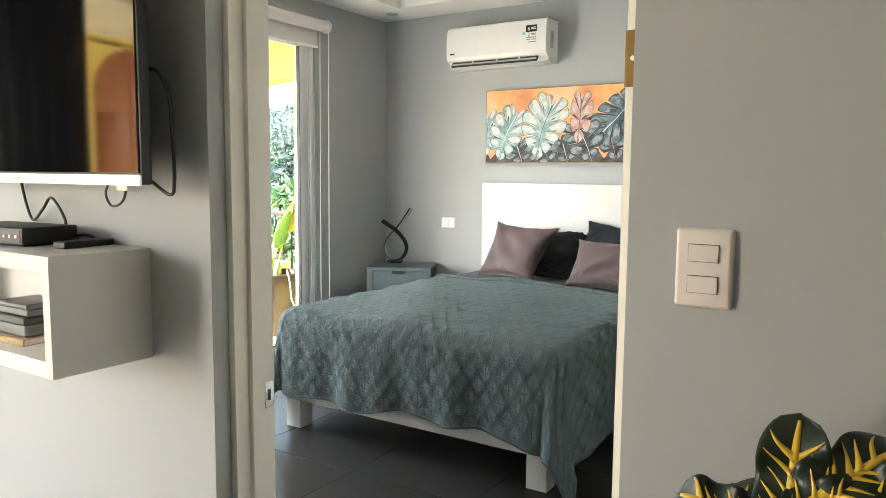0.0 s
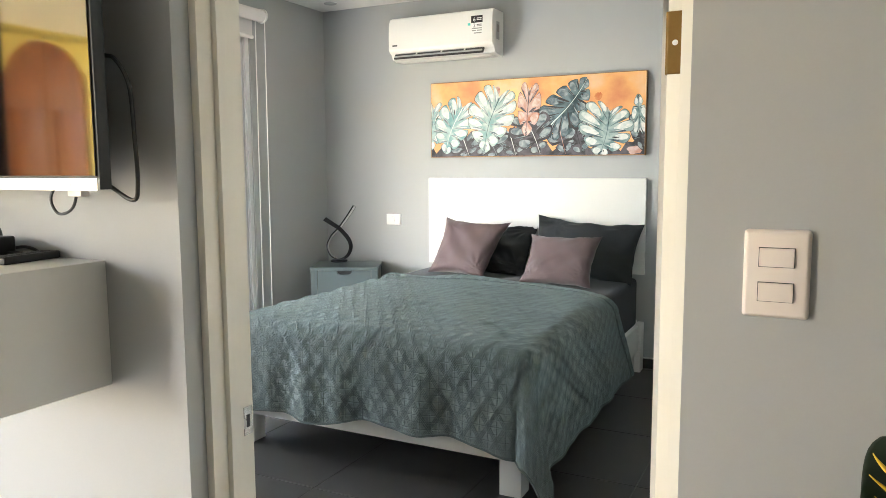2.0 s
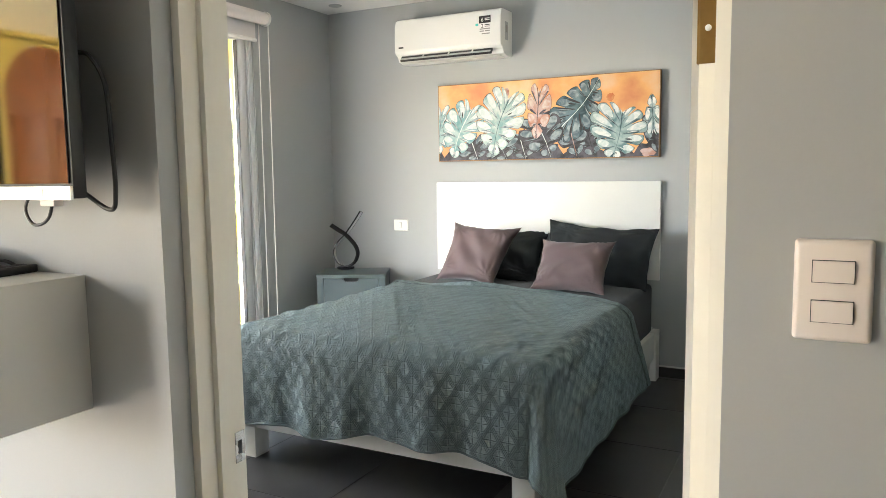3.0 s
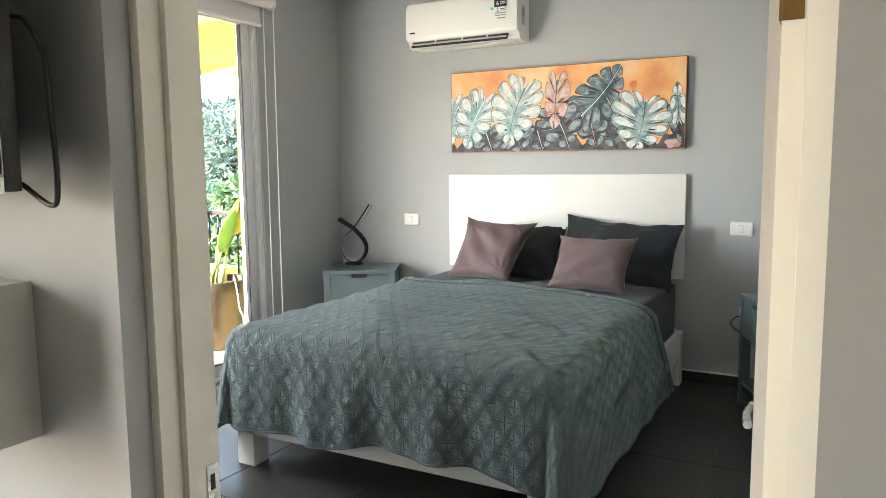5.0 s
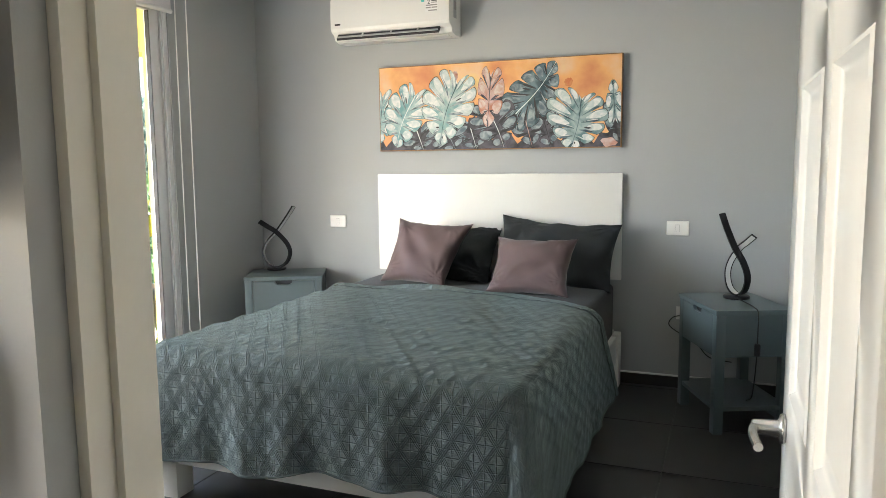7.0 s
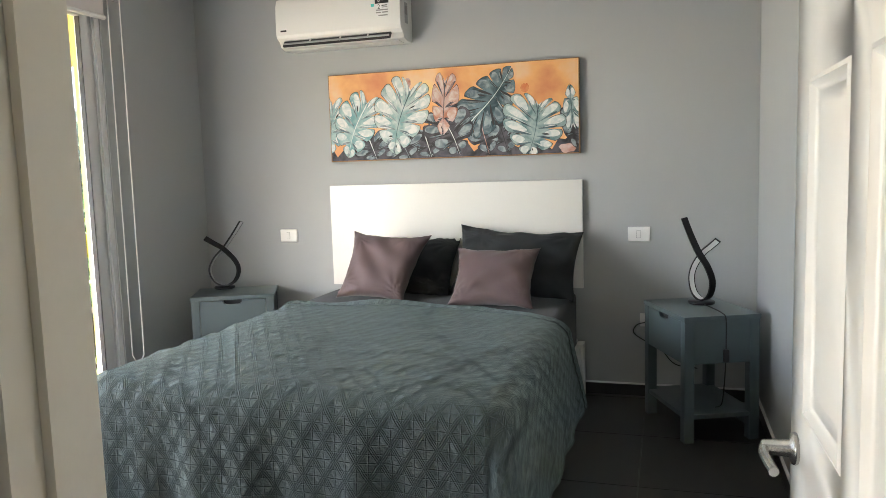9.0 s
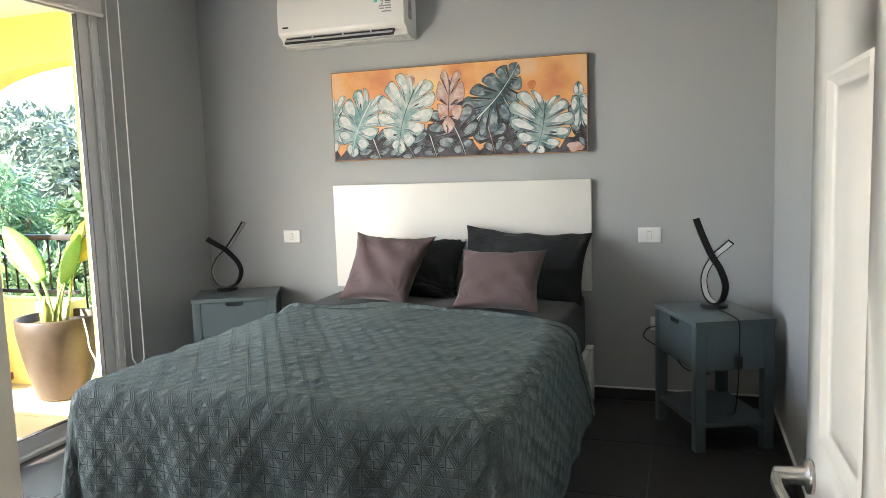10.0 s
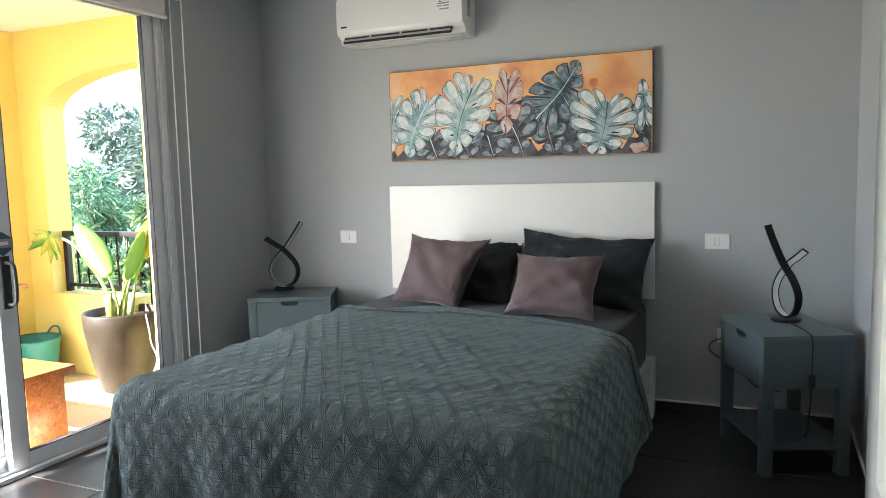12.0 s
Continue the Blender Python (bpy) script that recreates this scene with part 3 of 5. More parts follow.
for x, y in ((0.034, -0.838), (0.088, -0.805)):
    bm = bmesh.new()
    tube([(x, y, 2.39), (x - 0.004, y - 0.002, 1.3), (x - 0.008, y - 0.002, 0.32)], 0.0035, 6, bm, 6)
    part("cord", bm, PLASTIC_W, blind)
bm = bmesh.new()
tube([(0.026, -0.840, 0.32), (0.053, -0.825, 0.27), (0.080, -0.807, 0.32)], 0.0035, 6, bm, 6)
part("cord", bm, PLASTIC_W, blind)

# ---- bed ----
bed = thing("bed_frame", pose(0, 0, 0), "low white lacquered wooden bed frame with square legs", "bed")
BX0, BX1, BY0, BY1 = 1.005, 2.515, -2.20, -0.035
for x0 in (BX0 + 0.008, BX1 - 0.098):
    for y0 in (BY0 - 0.002, BY1 - 0.095):
        part("leg", one(x0, x0 + 0.095, y0, y0 + 0.095, 0.0, 0.15, 0.003), WHITE_LACQUER, bed)
part("front_rail", one(BX0, BX1, BY0 + 0.012, BY0 + 0.045, 0.142, 0.33, 0.003), WHITE_LACQUER, bed)
part("head_rail", one(BX0, BX1, BY1 - 0.03, BY1, 0.05, 0.33, 0.003), WHITE_LACQUER, bed)
part("side_rail", one(BX0, BX0 + 0.03, BY0 + 0.045, BY1 - 0.03, 0.142, 0.33, 0.003), WHITE_LACQUER, bed)
part("side_rail", one(BX1 - 0.03, BX1 + 0.03, BY0 + 0.045, BY1 - 0.03, 0.142, 0.31, 0.003), WHITE_LACQUER, bed)
part("side_post", one(BX1 + 0.005, BX1 + 0.045, BY1 - 0.10, BY1, 0.0, 0.32, 0.003), WHITE_LACQUER, bed)
for k in range(9):
    y = BY0 + 0.2 + k * 0.22
    part("slat", one(BX0 + 0.03, BX1 - 0.03, y, y + 0.08, 0.22, 0.245), WHITE_LACQUER, bed)

headboard = tagged(link("headboard", one(0.951, 2.551, -0.03, -0.002, 0.632, 1.267, 0.003), WHITE_LACQUER),
                   "plain white lacquered headboard panel fixed to the wall", "headboard")

# mattress in a charcoal sheet
bm = one(1.0, 2.515, -2.17, -0.045, 0.246, 0.615, 0.05, 5)
mattress = tagged(link("mattress", bm, SHEET, None, 60), "thick mattress in a charcoal cotton sheet on the bed", "mattress")


def quilt():
    """Quilted coverlet hanging over both sides and the foot of the bed."""
    x0, x1, foot = 1.045, 2.495, -2.165
    hang_l, hang_r, hang_f = 0.50, 0.545, 0.475
    step = 0.0042
    us = np.arange(-hang_l, (x1 - x0) + hang_r, step)
    vs = np.arange(0.0, 1.0, 1.0 / 520)
    u = us[None, :] + 0 * vs[:, None]
    flat = np.clip(u, 0, x1 - x0) / (x1 - x0)
    head = -0.585 - 0.05 * flat - 0.31 * flat ** 3 + 0.62 * np.clip(u - (x1 - x0) - 0.05, 0, 1)
    head = head - 0.09 * np.exp(-((flat) / 0.24) ** 2)
    end = foot - hang_f - 0.02 * np.sin(u * 5.0) - 0.012 * np.sin(u * 13 + 1.3)
    w = head + (end - head) * vs[:, None]          # place along the cloth
    du = np.where(u < 0, -u, np.where(u > x1 - x0, u - (x1 - x0), 0.0))
    su = np.where(u < 0, -1.0, 1.0)
    dv = np.clip(foot - w, 0, None)
    r = np.hypot(du, dv)
    th = np.arctan2(dv, du)
    corner = np.sin(2 * th) ** 2 * (r > 1e-6)
    R = 0.085
    arc = np.minimum(r / R, np.pi / 2)
    out = R * np.sin(arc)
    down = R * (1 - np.cos(arc)) + np.clip(r - R * np.pi / 2, 0, None)
    below = np.clip(r - R * np.pi / 2, 0, None)
    along = np.where(du > dv, w, u)
    out = out + below * (np.where(u < 0, 0.10, 0.075) * np.clip(du / 0.1, 0, 1) + 0.02 + np.where(u < 0, 0.03, 0.17) * corner) + below * np.where((u > 1) & (du > dv), 0.018, 0.05) * np.sin(along * 15 + 0.7 * np.sin(along * 5)) * (1 - corner)
    out = out + below * np.where((u > 1) & (du > dv), 0.006, 0.026) * np.sin(along * 31 + 1.0) * (1 - corner)
    down = down - below * 0.06 * corner
    ca = np.where(r > 1e-6, du / np.maximum(r, 1e-6), 0)
    sa = np.where(r > 1e-6, dv / np.maximum(r, 1e-6), 0)
    X = x0 + np.clip(u, 0, x1 - x0) + su * out * ca
    Y = np.maximum(w, foot) - out * sa
    # soft lie of the cloth
    low = (0.006 * np.sin(u * 4.1 + 1.0) * np.sin(w * 3.3) + 0.005 * np.sin(u * 9.7 + w * 5.2) + 0.0035 * np.sin(w * 23 + 3 * np.sin(u * 3.1))
           + 0.003 * np.sin(w * 37 + u * 9 + 2 * np.sin(u * 5)))
    Z = 0.632 - down + low * (1 - np.clip(r / 0.2, 0, 1)) 
    # crown of the mattress and the folded-back head hem
    Z = np.maximum(Z, 0.012)
    co = np.stack([X, Y, Z], -1)
    # puckers of the washed cloth
    crumple = np.sin(u * 61 + 5 * np.sin(w * 17)) * np.sin(w * 83 + 3 * np.sin(u * 41))
    relief = 0.0011 * crumple + 0.0016 * np.sin(u * 33 + 4 * np.sin(w * 9)) * np.sin(w * 29 + 3 * np.sin(u * 13))
    n = np.cross(np.gradient(co, axis=1), np.gradient(co, axis=0))
    n = n / np.maximum(np.linalg.norm(n, axis=-1, keepdims=True), 1e-9)
    n = np.where(n[..., 2:3] * 0 + (n * np.stack([su * ca, -sa, (r < 0.1) * 1.0], -1)).sum(-1, keepdims=True) < 0, -n, n)
    base = co
    co = co + n * relief[..., None]
    q = thing("quilt", Matrix(), "green-grey diamond-quilted coverlet draped over the bed", "bedspread")
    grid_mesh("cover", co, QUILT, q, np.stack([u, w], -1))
    # turned-back hem along the head edge
    k = 21
    p0, p1, nn = base[0], base[k], n[k]
    f = np.linspace(0, 1, 13)[:, None]
    uu = us[None, :]
    stitch = 0.0022 * np.exp(-((np.abs(((uu / 0.052) % 1.0) - 0.5) - 0.5 * f) / 0.07) ** 2)
    rise = 0.003 + 0.013 * np.sin(np.pi * f) ** 0.3 - stitch
    band = p0[None] * (1 - f[..., None]) + p1[None] * f[..., None] + nn[None] * rise[..., None]
    band[0] = p0 - nn * 0.012
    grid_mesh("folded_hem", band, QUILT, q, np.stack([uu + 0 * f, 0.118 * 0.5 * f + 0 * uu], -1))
    # stitched edge
    left, low_, right = co[::4, 0], co[-1, ::4], co[::-4, -1]
    for line in (left, low_, right):
        part("edge_binding", tube([Vector(v) for v in line.tolist()], 0.0045, 6, n=0), QUILT, q)
    return q


quilt()


def cushion(name, w, h, t, material, m, label, category, sag=0.03, seed=1, ear=0.06, group="", soft=0.0, taper=0.0, crease=1.0):
    """A soft stuffed pillow, standing in its x-z plane, bottom on z = 0."""
    n = 72
    s = np.linspace(-1, 1, n)
    gx, gz = np.meshgrid(s, s)
    rng = np.random.RandomState(seed)
    prof = (np.clip(1 - np.abs(gx) ** 3.0, 0, 1) * np.clip(1 - np.abs(gz) ** 3.0, 0, 1)) ** (0.55 if soft == 0 else 0.78)
    pinch = 1 - ear * (1 - np.abs(gx) ** 2) * np.abs(gz) ** 4 * 1.2
    pinch_x = 1 - ear * (1 - np.abs(gz) ** 2) * np.abs(gx) ** 4 * 1.2
    X = gx * w / 2 * pinch_x * (1 - soft * np.abs(gz) ** 5) - taper * w * (1 - gz) / 2 * (gx + 1) / 2
    Z = (gz * pinch * (1 - soft * np.abs(gx) ** 5) + 1) * h / 2
    wr = 0
    for _ in range(9):
        k = rng.uniform(3, 11, 2)
        wr = wr + np.sin(gx * k[0] + rng.uniform(0, 6) + gz * k[1] * rng.choice([-1, 1])) * 0.0018
    for _ in range(7):
        cx, cz = rng.choice([-1, 1]) * rng.uniform(0.5, 1.0), rng.choice([-1, -1, 1]) * rng.uniform(0.6, 1.0)
        an = np.arctan2(gz - cz, gx - cx)
        di = np.hypot(gx - cx, gz - cz)
        wr = wr + 0.0015 * np.sin(an * rng.uniform(9, 15) + rng.uniform(0, 6)) * np.exp(-(di / 0.55) ** 2)
    wr = wr * crease
    edge = np.clip(np.abs(gz) - 0.55, 0, 1) * np.sin(gx * 26 + rng.uniform(0, 6) + 3 * gz) * 0.003
    edge2 = np.clip(np.abs(gx) - 0.6, 0, 1) * np.sin(gz * 21 + rng.uniform(0, 6)) * 0.003
    rows = []
    for sgn in (1, -1):
        Y = sgn * (prof * t / 2) + (wr + edge + edge2) * (prof > 0.02) + sag * (1 - gz ** 2) * 0.2
        rows.append(np.stack([X, Y, Z - sag * 0.3 * np.sin(np.pi * (gx + 1) / 2) * (gz > 0) * gz], -1))
    both = np.concatenate([rows[0], rows[1][::-1][1:]], 0)
    ob = grid_mesh(name, both, material)
    bm = bmesh.new()
    bm.from_mesh(ob.data)
    bmesh.ops.remove_doubles(bm, verts=bm.verts, dist=0.0006)
    bmesh.ops.recalc_face_normals(bm, faces=bm.faces)
    for f in bm.faces:
        f.smooth = True
    bm.to_mesh(ob.data)
    bm.free()
    ob.matrix_basis = m
    return tagged(ob, label, category, group)


cushion("pillow", 0.70, 0.42, 0.15, SHEET2, pose(1.46, -0.265, 0.612, -37, 2, -2), "charcoal cotton pillow leaning low against the headboard", "pillow", 0.05, 3, 0.08, group="dark pillows", soft=0.04, crease=2.0)
cushion("pillow", 0.74, 0.42, 0.16, SHEET2, pose(2.165, -0.265, 0.612, -24, 3.5, -4), "plump charcoal cotton pillow propped against the headboard", "pillow", 0.06, 5, 0.07, group="dark pillows", crease=2.0)
cushion("cushion", 0.50, 0.44, 0.15, MAUVE, pose(1.44, -0.52, 0.618, -33, 3, -2), "square mauve satin cushion leaning on a dark pillow", "cushion", 0.03, 7, 0.13, group="mauve cushions", taper=0.16)
cushion("cushion", 0.47, 0.37, 0.15, MAUVE, pose(2.13, -0.645, 0.622, -38, 0, -2), "square mauve satin cushion leaning on a dark pillow", "cushion", 0.03, 9, 0.12, group="mauve cushions")

# ---- painting ----
PX0, PX1, PZ0, PZ1 = 0.977, 2.541, 1.418, 1.958
PW, PH = PX1 - PX0, PZ1 - PZ0


def canvas_mat():
    m = mat("orange_painted_canvas", (0.80, 0.36, 0.10), 0.6, var=0.1, scale=3, fine=60, bump=0.25, dist=0.001)
    nt = m.node_tree
    b = nt.nodes["Principled BSDF"]
    tc = nt.nodes.new("ShaderNodeTexCoord")
    nz = nt.nodes.new("ShaderNodeTexNoise")
    nz.inputs["Scale"].default_value, nz.inputs["Detail"].default_value = 3.4, 6
    nt.links.new(tc.outputs["Object"], nz.inputs["Vector"])
    cr = nt.nodes.new("ShaderNodeValToRGB")
    e = cr.color_ramp.elements
    e[0].position, e[0].color = 0.33, (0.66, 0.25, 0.11, 1)
    e[1].position, e[1].color = 0.68, (0.84, 0.60, 0.24, 1)
    k = e.new(0.5)
    k.color = (0.82, 0.42, 0.16, 1)
    k = e.new(0.62)
    k.color = (0.80, 0.52, 0.30, 1)
    nt.links.new(nz.outputs[0], cr.inputs[0])
    nt.links.new(cr.outputs[0], b.inputs["Base Color"])
    return m


def brushed(name, base, light, scale=14):
    """Streaky paint of two tones."""
    base, light = [0.78 * v for v in base], [0.82 * v for v in light]
    m = bpy.data.materials.new(name)
    m.use_nodes = True
    nt = m.node_tree
    b = nt.nodes["Principled BSDF"]
    tc = nt.nodes.new("ShaderNodeTexCoord")
    mp = nt.nodes.new("ShaderNodeMapping")
    mp.inputs["Scale"].default_value = (1.0, 1.0, 0.35)
    mp.inputs["Rotation"].default_value = (0, radians(35), 0)
    nz = nt.nodes.new("ShaderNodeTexNoise")
    nz.inputs["Scale"].default_value, nz.inputs["Detail"].default_value, nz.inputs["Distortion"].default_value = scale, 5, 0.8
    cr = nt.nodes.new("ShaderNodeValToRGB")
    cr.color_ramp.elements[0].position, cr.color_ramp.elements[1].position = 0.36, 0.62
    cr.color_ramp.elements[0].color, cr.color_ramp.elements[1].color = (*base, 1), (*light, 1)
    nt.links.new(tc.outputs["Object"], mp.inputs[0])
    nt.links.new(mp.outputs[0], nz.inputs["Vector"])
    nt.links.new(nz.outputs[0], cr.inputs[0])
    nt.links.new(cr.outputs[0], b.inputs["Base Color"])
    b.inputs["Roughness"].default_value = 0.6
    bp = nt.nodes.new("ShaderNodeBump")
    bp.inputs["Strength"].default_value, bp.inputs["Distance"].default_value = 0.4, 0.001
    nt.links.new(nz.outputs[0], bp.inputs["Height"])
    nt.links.new(bp.outputs[0], b.inputs["Normal"])
    return m


P_PALE = brushed("pale_turquoise_oil", (0.20, 0.42, 0.44), (0.52, 0.66, 0.65))
P_WHITE = brushed("white_oil", (0.26, 0.46, 0.46), (0.66, 0.72, 0.68))
P_TEAL = brushed("slate_teal_oil", (0.028, 0.065, 0.08), (0.17, 0.25, 0.28))
P_DARK = brushed("plum_grey_oil", (0.028, 0.024, 0.030), (0.125, 0.115, 0.135))
P_PINK = brushed("coral_oil", (0.55, 0.22, 0.14), (0.70, 0.52, 0.48))
P_GREY = brushed("grey_green_oil", (0.16, 0.28, 0.29), (0.44, 0.54, 0.53))
P_LIGHT = brushed("bright_white_oil", (0.64, 0.73, 0.72), (0.92, 0.90, 0.86), 30)
P_MID = brushed("blue_grey_oil", (0.12, 0.17, 0.20), (0.40, 0.46, 0.48), 22)
P_RED = brushed("red_orange_oil", (0.72, 0.12, 0.03), (0.80, 0.34, 0.12))
P_CORAL_L = brushed("pale_coral_oil", (0.66, 0.34, 0.25), (0.78, 0.66, 0.60), 22)
P_INK = mat("dark_outline_oil", (0.03, 0.028, 0.03), 0.6, var=0.2)
P_VEIN = mat("pale_vein_oil", (0.70, 0.72, 0.70), 0.6, var=0.1)

painting = thing("painting", pose(PX0, -0.0355, PZ0, 90, 0, 0), "long canvas painting of monstera leaves on orange ground", "painting")
part("canvas", one(0, PW, 0, PH, -0.0335, 0.0, 0.003), canvas_mat(), painting)
bm = bmesh.new()
for x0, x1, y0, y1 in ((0.0, 0.004, 0, PH), (PW - 0.004, PW, 0, PH), (0.004, PW - 0.004, 0, 0.004), (0.004, PW - 0.004, PH - 0.004, PH)):
    box(bm, x0, x1, y0, y1, -0.0338, 0.0006)
part("canvas_edge", bm, mat("brown_canvas_edge", (0.30, 0.17, 0.08), 0.8), painting)
layer = [0.0012]


def clip_out(pts):
    return [(min(max(x, 0.005), PW - 0.005), min(max(y, 0.005), PH - 0.005)) for x, y in pts]


def brush(bm, pts, widths, z):
    """One flat stroke of paint along a line on the canvas."""
    rims = []
    for i, q in enumerate(pts):
        a, b = pts[max(i - 1, 0)], pts[min(i + 1, len(pts) - 1)]
        d = Vector((b[0] - a[0], b[1] - a[1]))
        nn = Vector((-d.y, d.x)).normalized() if d.length > 1e-9 else Vector((0, 1))
        pair = clip_out([(q[0] + nn.x * widths[i], q[1] + nn.y * widths[i]), (q[0] - nn.x * widths[i], q[1] - nn.y * widths[i])])
        rims.append([bm.verts.new((x, y, z)) for x, y in pair])
    for a, b in zip(rims, rims[1:]):
        bm.faces.new((a[0], a[1], b[1], b[0]))


def painted_leaf(base, tip, left, right, lobes, tones, seed, curl=0.0, rib=None, deep=0.45):
    """A split leaf from base to tip (shares of the canvas), its sides left and right metres wide; tones: blade, light, shade."""
    rng = random.Random(seed)
    b0, t0 = Vector(spot_xy(*base)), Vector(spot_xy(*tip))
    ax = t0 - b0
    length = ax.length
    ax.normalize()
    nx = Vector((-ax.y, ax.x))
    meshes = {k: bmesh.new() for k in ("leaf_outline", "leaf_blade", "light_paint", "shade_paint", "rib")}
    z, step = layer[0], 0.00003
    rim = smooth_line([(0.0, 0.0, 0), (-0.16, 0.16, 0), (-0.24, 0.45, 0), (-0.12, 0.80, 0), (0.14, 1.0, 0), (0.42, 0.98, 0), (0.68, 0.72, 0), (0.88, 0.34, 0), (1.0, 0.0, 0)], 10)

    def axis(s):
        return b0 + ax * length * s + nx * curl * length * math.sin(math.pi * min(max(s, 0), 1))

    def at(f, g, sg, reach):
        """Share f along the rim from the stalk to the tip, share g from the rib out to the rim."""
        f = min(max(f, 0.0), 1.0)
        k = f * (len(rim) - 1)
        i = min(int(k), len(rim) - 2)
        e = rim[i] + (rim[i + 1] - rim[i]) * (k - i)
        root = 0.86 * f ** 1.15
        mid_s, mid_t = 0.5 * (root + e.x) - 0.13 * (1 - f), 0.60 * e.y
        s = (1 - g) ** 2 * root + 2 * g * (1 - g) * mid_s + g * g * e.x
        t = 2 * g * (1 - g) * mid_t + g * g * e.y
        q = axis(s) + nx * sg * reach * t
        return clip_out([(q.x, q.y)])[0]

    def patch(bm, sg, reach, f0, f1, g0, g1, cut, zz, na=8, ng=12, taper=False):
        rows = []
        for i in range(ng + 1):
            h = i / ng
            row = []
            for k in range(na + 1):
                a = k / na
                g = g0 + (g1 - g0) * h * (1 - (0.10 * abs(2 * a - 1) ** 3 if not taper else 0.0))
                pinch = cut * max(0.0, (g - deep) / (1 - deep)) ** 0.7 if g > deep else 0.0
                if taper:
                    pinch = 0.5 - 0.5 * math.sin(math.pi * (0.04 + 0.92 * h)) ** 0.7
                row.append(bm.verts.new((*at(f0 + (f1 - f0) * (pinch + (1 - 2 * pinch) * a), g, sg, reach), zz)))
            rows.append(row)
        for r0, r1 in zip(rows, rows[1:]):
            for k in range(na):
                bm.faces.new((r0[k], r0[k + 1], r1[k + 1], r1[k]))

    for sg, reach in ((1, left), (-1, right)):
        for k in range(lobes):
            f0, f1 = k / lobes, (k + 1) / lobes
            grow = rng.uniform(0.94, 1.04)
            cut = rng.uniform(0.08, 0.17)
            patch(meshes["leaf_outline"], sg, reach, f0, f1, 0.0, grow + 0.022, max(0.0, cut - 0.03), z)
            patch(meshes["leaf_blade"], sg, reach, f0, f1, 0.0, grow, cut, z + step)
            w = f1 - f0
            # a broad light sweep over the upper half of the lobe, thinner ones below it, a shaded lower edge
            patch(meshes["light_paint"], sg, reach, f0 + 0.10 * w, f0 + rng.uniform(0.60, 0.82) * w, rng.uniform(0.15, 0.36), grow * rng.uniform(0.90, 0.96), 0, z + 2 * step, 4, 12, True)
            for _ in range(2):
                c = f0 + rng.uniform(0.55, 0.85) * w
                patch(meshes["light_paint"], sg, reach, c, c + rng.uniform(0.03, 0.09) * w, rng.uniform(0.10, 0.4), rng.uniform(0.6, 0.9), 0, z + 3 * step, 1, 8, True)
            patch(meshes["shade_paint"], sg, reach, f1 - rng.uniform(0.22, 0.34) * w, f1 - 0.04 * w, 0.08, rng.uniform(0.55, 0.85), 0, z + 2 * step, 2, 10, True)
            # an eye-shaped hole near the rib
            if rng.random() < 0.3:
                c = f0 + rng.uniform(0.3, 0.6) * w
                patch(meshes["leaf_outline"], sg, reach, c, c + 0.16 * w, 0.22, rng.uniform(0.38, 0.5), 0, z + 4 * step, 2, 8, True)
    brush(meshes["rib"], [tuple(axis(-0.05 + 1.03 * k / 16)) for k in range(17)], [0.0036 * (1 - 0.8 * k / 16) for k in range(17)], z + 5 * step)
    layer[0] = z + 6 * step
    whole = None
    for nm, material in (("leaf_outline", P_INK), ("leaf_blade", tones[0]), ("light_paint", tones[1]), ("shade_paint", tones[2]), ("rib", rib or tones[2])):
        ob = part(nm, meshes[nm], material, whole or painting)
        whole = whole or ob
        if nm in ("light_paint", "shade_paint"):
            tagged(ob, kind="stuff")


def spot_xy(px, py):
    """Place on the canvas from shares of its width and height."""
    return px * PW, py * PH


PALE = (P_PALE, P_LIGHT, P_MID)
BRIGHT = (P_WHITE, P_LIGHT, P_MID)
CORAL = (P_PINK, P_CORAL_L, P_DARK)
SLATE = (P_TEAL, P_MID, P_INK)
PLUM = (P_DARK, P_MID, P_INK)
MIST = (P_GREY, P_LIGHT, P_TEAL)
for spec_ in (
    ((0.965, 0.42), (0.995, 0.04), 0.10, 0.06, 4, PLUM, 31),
    ((0.975, 0.34), (0.965, 0.74), 0.05, 0.05, 4, MIST, 32),
    ((0.70, 0.36), (0.735, 0.02), 0.11, 0.11, 4, PLUM, 33),
    ((0.625, 0.40), (0.66, 0.02), 0.11, 0.10, 4, PLUM, 3, 0.0, P_PINK),
    ((0.40, 0.30), (0.43, 0.01), 0.16, 0.14, 4, PLUM, 2, 0.0, P_VEIN),
    ((0.30, 0.24), (0.34, 0.01), 0.14, 0.13, 4, PLUM, 35, 0.0, P_MID),
    ((0.17, 0.24), (0.20, 0.01), 0.15, 0.13, 4, PLUM, 4, 0.0, P_VEIN),
    ((0.60, 0.42), (0.755, 0.965), 0.15, 0.14, 8, SLATE, 7, -0.05, P_VEIN),
    ((0.475, 0.46), (0.545, 0.02), 0.16, 0.15, 5, PLUM, 5, 0.04, P_VEIN),
    ((0.490, 0.80), (0.475, 0.24), 0.095, 0.075, 5, CORAL, 8, 0.0, None, 0.25),
    ((0.015, 0.62), (-0.005, 0.08), 0.11, 0.08, 6, PALE, 9),
    ((0.160, 0.62), (0.075, 0.03), 0.135, 0.150, 7, PALE, 10, -0.06, P_VEIN),
    ((0.345, 0.73), (0.275, 0.05), 0.160, 0.185, 8, BRIGHT, 11, -0.06, P_TEAL),
    ((0.848, 0.50), (0.805, -0.02), 0.165, 0.205, 7, MIST, 12, 0.05, P_TEAL, 0.38),
):
    painted_leaf(*spec_)


